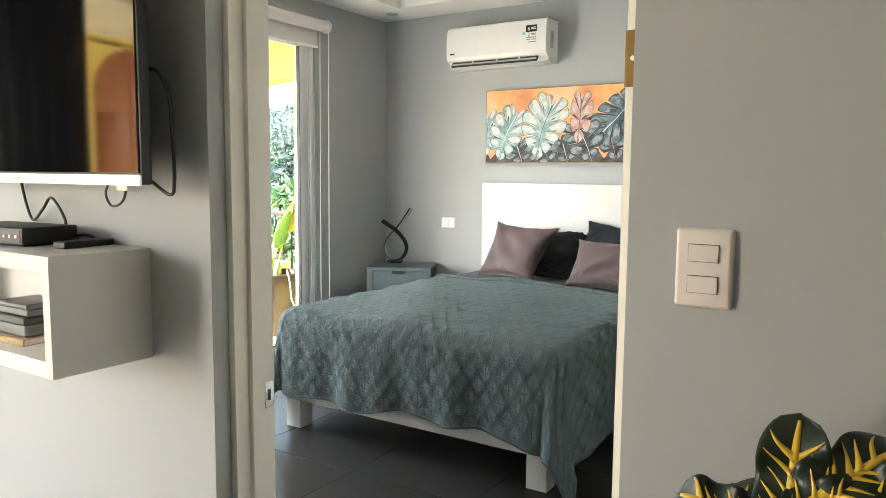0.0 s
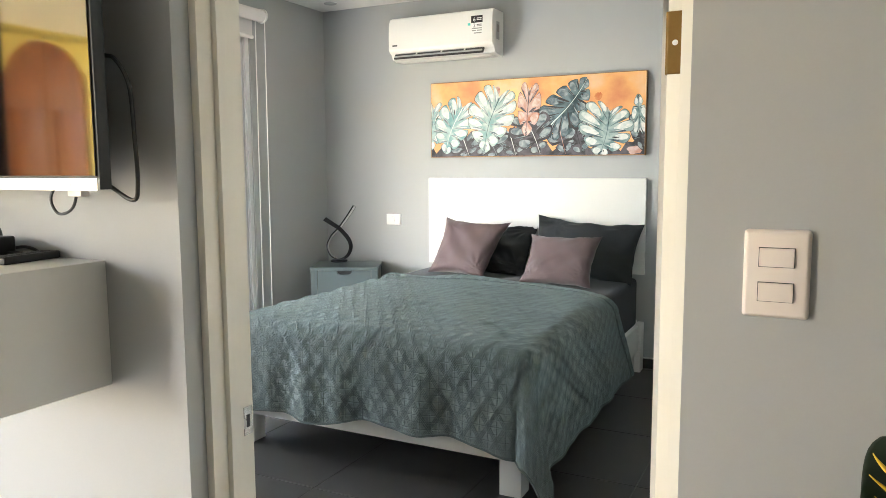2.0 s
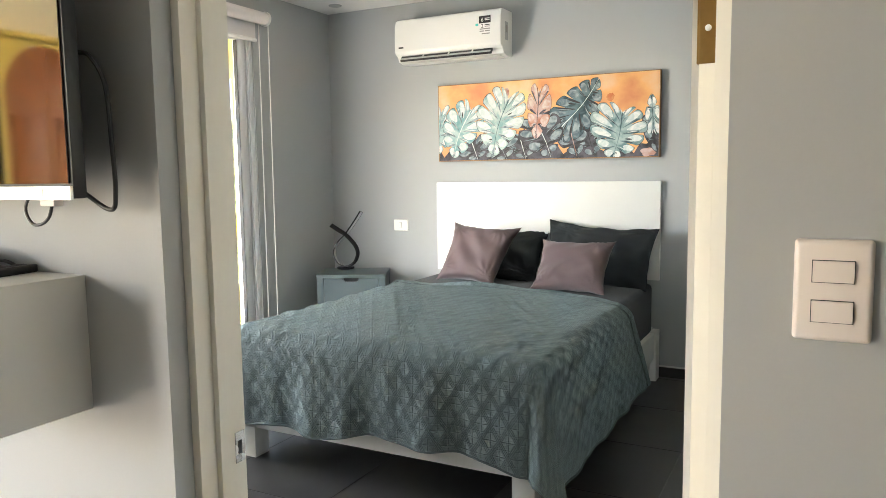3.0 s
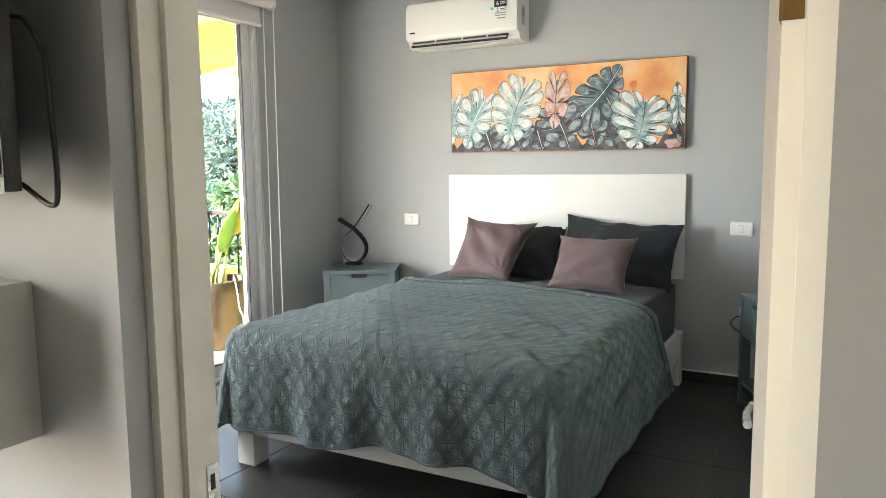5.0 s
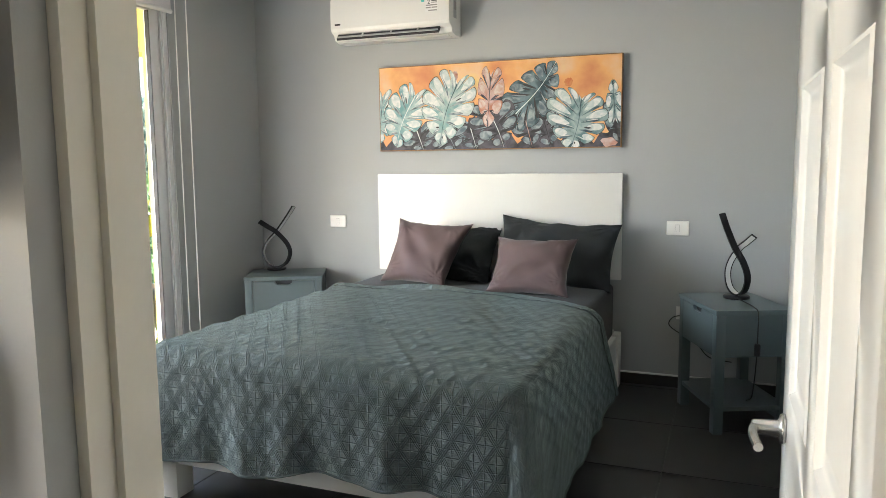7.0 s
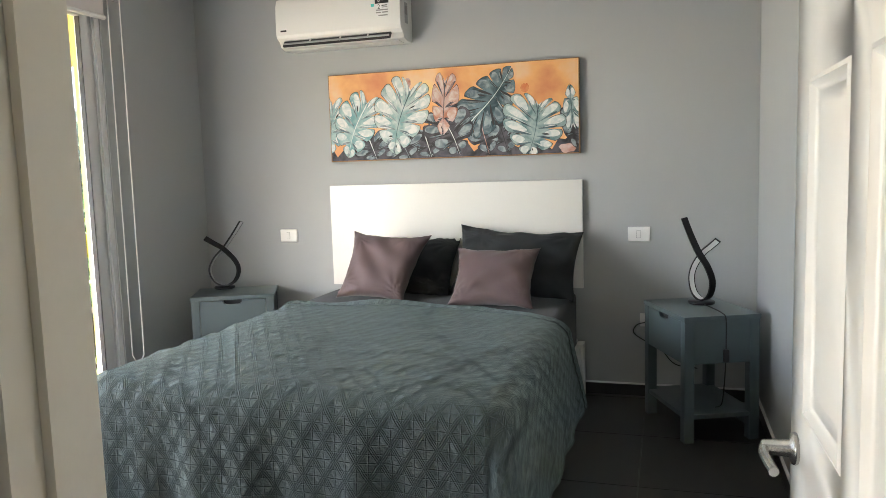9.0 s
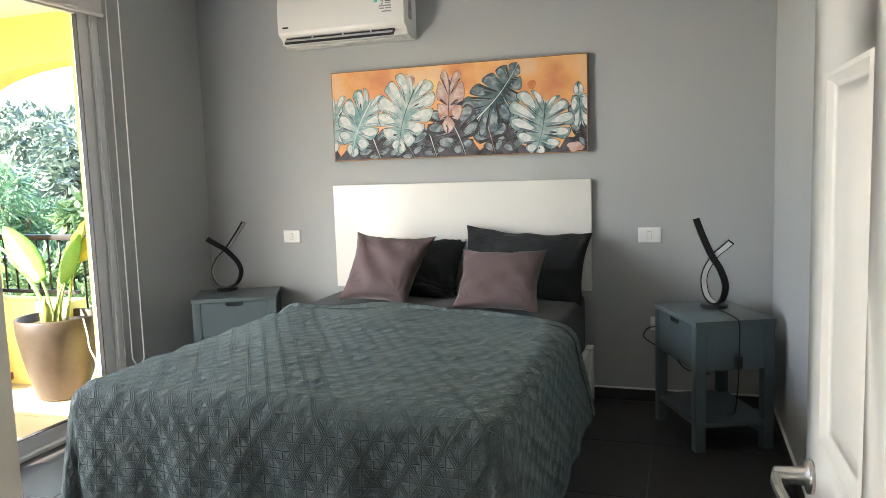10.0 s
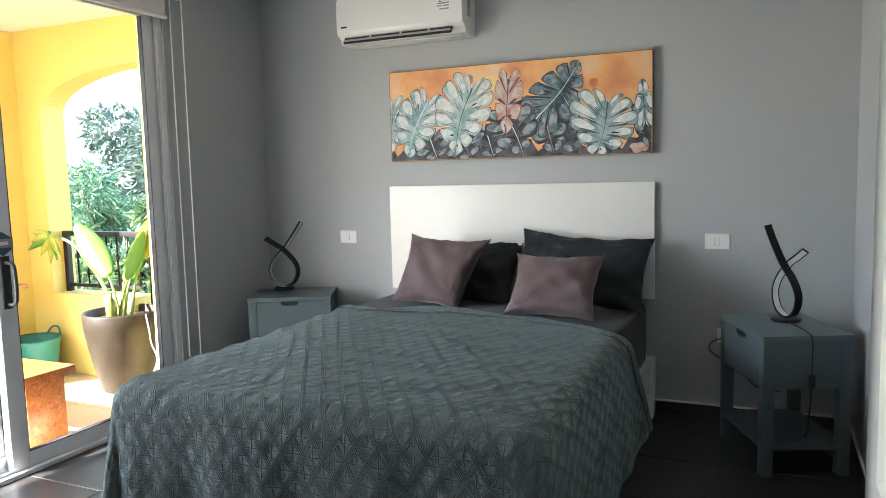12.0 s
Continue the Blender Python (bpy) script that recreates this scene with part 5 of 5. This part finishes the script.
def arch_wall():
    """Yellow end wall with a flat arch; a parapet fills part of its width."""
    bm = bmesh.new()
    n = 28
    full = 1.80
    arc = []
    for k in range(n + 1):
        x = AX0 + (AX1 - AX0) * (0.5 - 0.5 * math.cos(math.pi * k / n))
        arc.append((x, ASP + (ATOP - ASP) * math.sqrt(max(0.0, 1 - (2 * (x - AX0) / full - 1) ** 2))))
    
    y0, y1 = TYN, TYN + ATH
    box(bm, TXW - 0.15, AX0, y0, y1, -0.1, ASP)
    box(bm, AX1, WX, y0, y1, -0.1, arc[-1][1])
    z2 = TZC + 0.02
    for (xa, za), (xb, zb) in zip(arc, arc[1:]):
        f = [bm.verts.new((xa, y0, za)), bm.verts.new((xb, y0, zb)), bm.verts.new((xb, y0, z2)), bm.verts.new((xa, y0, z2))]
        g = [bm.verts.new((v.co.x, y1, v.co.z)) for v in f]
        bm.faces.new(f)
        bm.faces.new(g[::-1])
        bm.faces.new((f[1], f[0], g[0], g[1]))
    box(bm, TXW - 0.15, AX0, y0, y1, ASP, z2)
    box(bm, AX1, WX, y0, y1, arc[-1][1], z2)
    box(bm, AX0, -0.78, y0, y1, -0.1, 0.565, 0.004)
    bmesh.ops.recalc_face_normals(bm, faces=bm.faces)
    structure("terrace_wall_north", bm, PAINT_YELLOW, "sunlit yellow terrace wall with an arched opening", "wall")


arch_wall()
bm = bmesh.new()
box(bm, TXW - 0.15, TXW, -1.45, TYN, -0.1, TZC)
# parapet of an unseen stretch, left open above to let daylight in
box(bm, TXW - 0.15, TXW, -5.5, -1.45, -0.1, 0.57)
DY0, DY1 = -7.04, -6.34
box(bm, TXW - 0.15, TXW, DY1, -5.5, -0.1, TZC)
box(bm, TXW - 0.15, TXW, -8.0, DY0, -0.1, TZC)
box(bm, TXW - 0.15, TXW, DY0, DY1, 2.34, TZC)
structure("terrace_wall_west", bm, PAINT_YELLOW, "yellow terrace wall, left open along an unseen stretch for daylight", "wall")
bm = bmesh.new()
box(bm, TXW - 0.15, WX, -8.0, TYN, TZC, TZC + 0.15)
structure("terrace_ceiling", bm, PAINT_WHITE, "white terrace ceiling", "ceiling")
bm = bmesh.new()
box(bm, -0.225, WX, -0.85, TYN, 0.0, TZC)
box(bm, WX - 0.012, WX, -4.30, -2.90, 0.0, TZC)
box(bm, WX - 0.012, WX, -5.13, -4.72, 0.0, TZC)
box(bm, WX - 0.012, WX, -8.0, -7.5, 0.0, TZC)
structure("terrace_wall_east", bm, PAINT_YELLOW, "yellow painted outer face of the house wall", "wall")

# arched wooden door on the terrace
ad = tagged(new("door_2"), "arched red-brown wooden double door on the terrace, shut", "door", kind="structure")
mid = (DY0 + DY1) / 2
for s in (-1, 1):
    n = 12
    pts = [(0.004, 0.0), (0.345, 0.0)]
    for k in range(n + 1):
        f = k / n
        pts.append((0.345 - 0.341 * f, 1.95 + 0.37 * math.sin(math.acos(max(0, 1 - f)))))
    bm = slab([(s * a, b) for a, b in pts], 0.05)
    bmesh.ops.transform(bm, matrix=Matrix(((0, 0, 1, TXW - 0.08), (1, 0, 0, mid), (0, 1, 0, 0.0), (0, 0, 0, 1))), verts=bm.verts)
    lf = part("door_leaf", bm, WOOD_DOOR, ad)
    for z0, z1 in ((0.15, 0.75), (0.9, 1.8)):
        y0, y1 = sorted((mid + s * 0.06, mid + s * 0.29))
        part("panel", one(TXW - 0.032, TXW - 0.014, y0, y1, z0, z1, 0.012, 2), WOOD_DOOR, lf)
bm = bmesh.new()
for s in (-1, 1):
    n = 14
    prev = None
    for k in range(n + 1):
        a = math.pi / 2 * k / n
        y, z = mid + s * 0.35 * math.cos(a), 1.95 + 0.375 * math.sin(a)
        q = [bm.verts.new((x, y, zz)) for x in (TXW - 0.1, TXW) for zz in (z, 2.36)]
        if prev:
            bm.faces.new((prev[2], q[2], q[3], prev[3]))
            bm.faces.new((prev[0], q[0], q[2], prev[2]))
        prev = q
bmesh.ops.recalc_face_normals(bm, faces=bm.faces)
structure("terrace_arch", bm, PAINT_YELLOW, "yellow arch over the wooden door", "wall")

# iron railing in the arch
rail = thing("railing", pose(0, 0, 0), "dark painted iron railing with thin balusters in the arch", "railing")
ry = TYN + 0.12
part("handrail", one(AX0, AX1, ry - 0.022, ry + 0.022, 0.965, 1.0, 0.004), IRON, rail)
part("end_post", one(AX0, AX0 + 0.04, ry - 0.018, ry + 0.018, 0.565, 0.965, 0.003), IRON, rail)
part("bottom_bar", one(AX0 + 0.04, -0.78, ry - 0.012, ry + 0.012, 0.60, 0.625, 0.002), IRON, rail)
part("bottom_bar", one(-0.78, AX1, ry - 0.012, ry + 0.012, 0.09, 0.115, 0.002), IRON, rail)
k = 0
x = AX0 + 0.12
while x < AX1 - 0.03:
    z0 = 0.624 if x < -0.80 else 0.114
    bm = lathe([(0.007, z0), (0.007, 0.80), (0.016, 0.815), (0.016, 0.83), (0.007, 0.845), (0.007, 0.966)], 10, centre=(x, ry))
    part("baluster", bm, IRON, rail)
    x += 0.098

# large glazed pot with a strelitzia
pot = thing("terrace_plant", pose(-0.700, -0.655, 0.0), "broad-leaved plant in a tall bronze-glazed pot on the terrace", "potted plant")
part("pot", lathe([(0.14, 0.0), (0.150, 0.012), (0.175, 0.10), (0.215, 0.28), (0.238, 0.42), (0.243, 0.505), (0.236, 0.515), (0.222, 0.51), (0.218, 0.45)], 48), POT_BROWN, pot)
part("soil", lathe([(0.217, 0.455), (0.217, 0.465)], 36), SOIL, pot)


def big_leaf(parent, base, tip, bend, length, width, material, tilt=0.0, fold=0.25):
    """A stalk from base to tip and a long blade from there along bend."""
    part("stalk", tube([base, (Vector(base) * 0.45 + Vector(tip) * 0.55) + Vector((0, 0, 0.03)), tip], 0.011, 8, taper=0.6), STALK, parent)
    d = Vector(bend).normalized()
    side = d.cross(Vector((0.35, -0.9, 0.1))).normalized()
    side = (Matrix.Rotation(radians(tilt), 3, d) @ side)
    nrm = d.cross(side)
    bm = bmesh.new()
    rows = []
    for i in range(21):
        f = i / 20
        w = width / 2 * math.sin(math.pi * (0.03 + 0.97 * f) ** 0.8) ** 0.75
        c = Vector(tip) + d * length * f + nrm * (0.10 * length * f * f) - Vector((0, 0, 0.10 * length * f * f))
        rows.append([bm.verts.new(c + side * w * t + nrm * (abs(t) * w * fold + 0.006 * math.sin(f * 30 + t * 3) * abs(t))) for t in (-1, -0.6, -0.25, 0, 0.25, 0.6, 1)])
    for a, b in zip(rows, rows[1:]):
        for q in range(6):
            bm.faces.new((a[q], a[q + 1], b[q + 1], b[q]))
    ob = part("leaf", bm, material, parent)
    so = ob.modifiers.new("thickness", "SOLIDIFY")
    so.thickness = 0.0015
    return ob


big_leaf(pot, (-0.02, 0, 0.46), (-0.10, 0.0, 0.73), (-0.38, 0.0, 0.52), 0.52, 0.17, LEAF, 15)
big_leaf(pot, (0.02, 0, 0.46), (0.03, 0.0, 0.70), (0.20, 0.05, 0.60), 0.50, 0.15, LEAF_Y, -35)
big_leaf(pot, (0.05, 0.02, 0.46), (0.13, 0.05, 0.85), (0.28, 0.1, 0.30), 0.34, 0.12, LEAF_Y, 20)
big_leaf(pot, (0.0, -0.03, 0.46), (0.10, -0.03, 0.72), (0.3, -0.05, 0.46), 0.40, 0.10, LEAF, 50)
big_leaf(pot, (-0.03, 0.04, 0.46), (-0.02, 0.10, 0.70), (0.02, 0.12, 0.40), 0.36, 0.12, LEAF, 5)
# arching stalk with a drooping lobed leaf
part("stalk", tube([(-0.05, 0, 0.46), (-0.16, 0.0, 0.68), (-0.34, -0.01, 0.90), (-0.52, -0.02, 0.985), (-0.66, -0.02, 0.97)], 0.013, 8, taper=0.6), STALK, pot)
for k in range(9):
    a = radians(100 + 30 * k)
    big = 0.17 if k % 2 else 0.13
    d = Vector((math.cos(a), 0.3 * math.sin(a * 1.7), 0.75 * math.sin(a) - 0.12))
    bm = bmesh.new()
    rows = []
    sd = d.cross(Vector((0, 1, 0.2))).normalized()
    for i in range(9):
        f = i / 8
        w = 0.034 * math.sin(math.pi * (0.05 + 0.95 * f) ** 0.7) ** 0.8
        c = Vector((-0.62, -0.02, 0.985)) + d * big * f - Vector((0, 0, 0.05 * f * f))
        rows.append([bm.verts.new(c + sd * w * t + Vector((0, 0.01 * abs(t), 0))) for t in (-1, 0, 1)])
    for r0, r1 in zip(rows, rows[1:]):
        for q in range(2):
            bm.faces.new((r0[q], r0[q + 1], r1[q + 1], r1[q]))
    ob = part("leaf", bm, LEAF_Y if k % 3 else LEAF, pot)
    so = ob.modifiers.new("thickness", "SOLIDIFY")
    so.thickness = 0.0015

# bottle stuck in the pot
bt = tagged(link("watering_bottle", lathe([(0.03, 0.0), (0.034, 0.01), (0.034, 0.10), (0.012, 0.15), (0.013, 0.175)], 20), mat("olive_glass", (0.20, 0.22, 0.05), 0.15, var=0.05)),
            "olive green bottle standing in the plant pot", "bottle")
bt.location = (-0.70, -0.74, 0.465)
bm = bmesh.new()
tube([(-0.43, -0.72, 0.515), (-0.40, -0.73, 0.42), (-0.41, -0.71, 0.33), (-0.38, -0.70, 0.22), (-0.42, -0.74, 0.08), (-0.40, -0.80, 0.006)], 0.004, 6, bm)
tagged(link("irrigation_tube", bm, PLASTIC_W), "thin white irrigation tube running down the plant pot", "tube")

# wooden bench
bench = thing("bench", pose(0, 0, 0), "varnished orange wooden bench with slab legs on the terrace", "bench")
part("seat", one(-1.30, -0.23, -1.71, -1.40, 0.345, 0.385, 0.006), WOOD_ORANGE, bench)
for x in (-0.33, -1.20):
    part("leg", one(x, x + 0.07, -1.67, -1.45, 0.0, 0.345, 0.004), WOOD_ORANGE, bench)
part("stretcher", one(-1.13, -0.33, -1.58, -1.54, 0.10, 0.16, 0.003), WOOD_ORANGE, bench)
ws = thing("terrace_shelf", pose(0, 0, 0), "small orange wooden wall shelf on the yellow terrace wall", "shelf")
part("board", one(TXW, TXW + 0.26, -1.15, -0.72, 0.64, 0.665, 0.003), WOOD_ORANGE, ws)
part("bracket", one(TXW, TXW + 0.22, -0.95, -0.92, 0.58, 0.64, 0.003), WOOD_ORANGE, ws)

# teal bucket
bk2 = thing("bucket", pose(-1.50, -0.72, 0.0), "teal plastic flexible bucket against the yellow wall", "bucket")
part("tub", lathe([(0.13, 0.0), (0.14, 0.01), (0.175, 0.27), (0.185, 0.285), (0.178, 0.29), (0.165, 0.27), (0.125, 0.03)], 40), TEAL, bk2)
for s in (-1, 1):
    part("handle", tube([(s * 0.07, -0.168, 0.28), (s * 0.05, -0.21, 0.19), (0, -0.215, 0.16), (-s * 0.05, -0.21, 0.19), (-s * 0.07, -0.168, 0.28)] if s > 0 else
                        [(-0.07, 0.168, 0.28), (-0.03, 0.185, 0.33), (0.03, 0.185, 0.33), (0.07, 0.168, 0.28)], 0.007, 8), TEAL, bk2)
plate = thing("outdoor_socket", pose(TXW, -0.95, 0.42, 0, 0, 90), "white socket plate on the yellow terrace wall", "socket")
part("plate", one(-0.04, 0.04, -0.012, 0.0, -0.06, 0.06, 0.003), PLASTIC_W, plate)

# ---- garden ----
bm = bmesh.new()
bmesh.ops.create_grid(bm, x_segments=40, y_segments=40, size=400, matrix=Matrix.Translation((0, 0, -2.9)))
structure("ground", bm, GROUND, "rough green garden ground far below the terrace", "ground")
bm = bmesh.new()
box(bm, TXW - 0.15, 6.15, -8.15, 0.16, -2.9, -0.101)
structure("foundation", bm, PAINT_YELLOW, "yellow storey below the terrace", "wall")
bm = bmesh.new()
box(bm, TXW - 0.4, 6.4, -8.4, 0.4, 2.9, 3.05)
structure("roof", bm, PAINT_WHITE, "flat roof slab over the rooms", "roof")


def leaves(name, centres, radii, count, size, material, parent, seed, droop=0.3, thin=0.35):
    """Many small bent leaves gathered in clumps."""
    rng = np.random.RandomState(seed)
    centres, radii = np.array(centres, float), np.array(radii, float)
    pick = rng.randint(0, len(centres), count)
    v = rng.normal(size=(count, 3))
    v /= np.linalg.norm(v, axis=1, keepdims=True)
    rad = rng.uniform(0.35, 1.0, (count, 1)) ** 0.5
    pos = centres[pick] + v * rad * radii[pick][:, None] * np.array([1, 1, 0.75])
    d = v * 0.6 + rng.normal(size=(count, 3)) * 0.6 - np.array([0, 0, droop])
    d /= np.linalg.norm(d, axis=1, keepdims=True)
    s = np.cross(d, rng.normal(size=(count, 3)))
    s /= np.maximum(np.linalg.norm(s, axis=1, keepdims=True), 1e-6)
    n = np.cross(d, s)
    ln = (size * rng.uniform(0.6, 1.4, (count, 1)))
    w = ln * thin
    p = [pos, pos + d * ln * 0.5 + s * w * 0.5 + n * ln * 0.06, pos + d * ln - n * ln * 0.1, pos + d * ln * 0.5 - s * w * 0.5 + n * ln * 0.06]
    co = np.stack(p, 1).reshape(-1, 3)
    idx = np.arange(count * 4).reshape(count, 4)
    me = bpy.data.meshes.new(name)
    me.from_pydata(co.tolist(), [], idx.tolist())
    me.materials.append(material)
    ob = new(name, me)
    ob.parent = parent
    return ob


def tree(x, y, z, height, spread, material, seed, count, size, label, nm="tree", thin=0.4):
    rng = random.Random(seed)
    t = thing(nm, pose(x, y, z), label, "tree", "garden trees")
    part("trunk", tube([(0, 0, 0), (0.1 * spread, 0.05, height * 0.35), (-0.05, 0.1, height * 0.62), (0.1, 0.0, height * 0.9)], 0.045 * spread + 0.06, 10, taper=0.25), BARK, t)
    cs, rs = [], []
    for k in range(15):
        a, f = rng.uniform(0, 6.28), rng.uniform(0.28, 1.0)
        r = spread * (0.75 - 0.45 * abs(f - 0.5)) * rng.uniform(0.4, 1.0)
        cs.append((r * math.cos(a), r * math.sin(a), height * f))
        rs.append(spread * rng.uniform(0.28, 0.48))
        if k < 7:
            part("limb", tube([(0, 0.05, height * f * 0.6), (cs[-1][0] * 0.5, cs[-1][1] * 0.5, height * f * 0.85), cs[-1]], 0.035, 6, taper=0.3), BARK, t)
    leaves("crown", cs, rs, count, size, material, t, seed, thin=thin)
    return t


GZ = -2.9
for x, y, h, sp, mt, n, sz, lab in (
    (-6.6, 6.6, 5.0, 1.9, FOLIAGE_D, 9000, 0.20, "tall dark-leaved tree with an uneven crown behind the terrace"),
    (-9.2, 8.8, 5.6, 2.3, FOLIAGE_D, 9000, 0.22, "tall dark-leaved tree with an uneven crown behind the terrace"),
    (-3.6, 6.2, 4.8, 1.7, FOLIAGE_D, 7000, 0.18, "dark-leaved garden tree with an uneven crown"),
    (-12.5, 11.0, 5.9, 2.8, FOLIAGE_D, 7000, 0.26, "distant dark-leaved garden tree"),
    (-6.0, 3.9, 4.2, 1.35, FOLIAGE_B, 9000, 0.26, "bright green tree with long narrow drooping leaves"),
    (-4.0, 2.7, 3.9, 1.15, FOLIAGE, 9000, 0.16, "light green shrub-like tree close to the railing"),
    (-2.5, 2.0, 3.6, 1.0, FOLIAGE, 8000, 0.14, "light green shrub-like tree close to the railing"),
    (-8.6, 5.2, 4.0, 1.5, FOLIAGE_B, 6000, 0.26, "bright green tree with long narrow drooping leaves"),
    (-1.0, 3.4, 4.0, 1.4, FOLIAGE_B, 7000, 0.22, "bright green garden tree beside the house"),
    (-4.6, -3.6, 4.3, 1.5, FOLIAGE, 5000, 0.2, "green garden tree in front of the terrace"),
):
    tree(x, y, GZ, h, sp, mt, int(abs(x * 10 + y)), n, sz, lab, thin=0.14 if mt is FOLIAGE_B else 0.42)

# ---- floor pieces ----


def paving(name, x0, x1, y0, y1, ox, oy, pitch, joint, z, material, grout, label, near):
    """Tiles as pieces on a grout bed; whole tiles share a mesh."""
    bed_ = one(x0, x1, y0, y1, z - 0.1, z - 0.0025)
    fl = structure(name, bed_, grout, label, "floor")
    shared = {}
    i0, i1 = math.floor((x0 - ox) / pitch), math.ceil((x1 - ox) / pitch)
    j0, j1 = math.floor((y0 - oy) / pitch), math.ceil((y1 - oy) / pitch)
    for i in range(i0, i1):
        for j in range(j0, j1):
            a, b = max(x0, ox + i * pitch + joint / 2), min(x1, ox + (i + 1) * pitch - joint / 2)
            c, d = max(y0, oy + j * pitch + joint / 2), min(y1, oy + (j + 1) * pitch - joint / 2)
            if b - a < 0.01 or d - c < 0.01:
                continue
            key = (round(b - a, 3), round(d - c, 3))
            if key not in shared:
                bm = one(-(b - a) / 2, (b - a) / 2, -(d - c) / 2, (d - c) / 2, -0.0035, 0.0, 0.0012, 1)
                finish(bm)
                me = bpy.data.meshes.new("tile")
                bm.to_mesh(me)
                bm.free()
                me.materials.append(material)
                shared[key] = me
            t = new("tile", shared[key])
            t.parent = fl
            t.location = ((a + b) / 2, (c + d) / 2, z)
    return fl


paving("floor", 0.0, XE, YS, 0.0, 1.085, -2.485, 0.6065, 0.004, 0.0, TILE, GROUT, "dark grey-brown porcelain bedroom floor tiles", True)
paving("floor_living", 0.0, 6.0, -8.0, YS, 1.085, -2.485, 0.6065, 0.004, 0.0, TILE, GROUT, "dark grey-brown porcelain living room floor tiles", True)
paving("terrace_floor", TXW, 0.0, -8.0, TYN, -0.30, -1.02, 0.45, 0.005, -0.006, TERRA, GROUT_T, "sand-coloured terrace floor tiles", True)
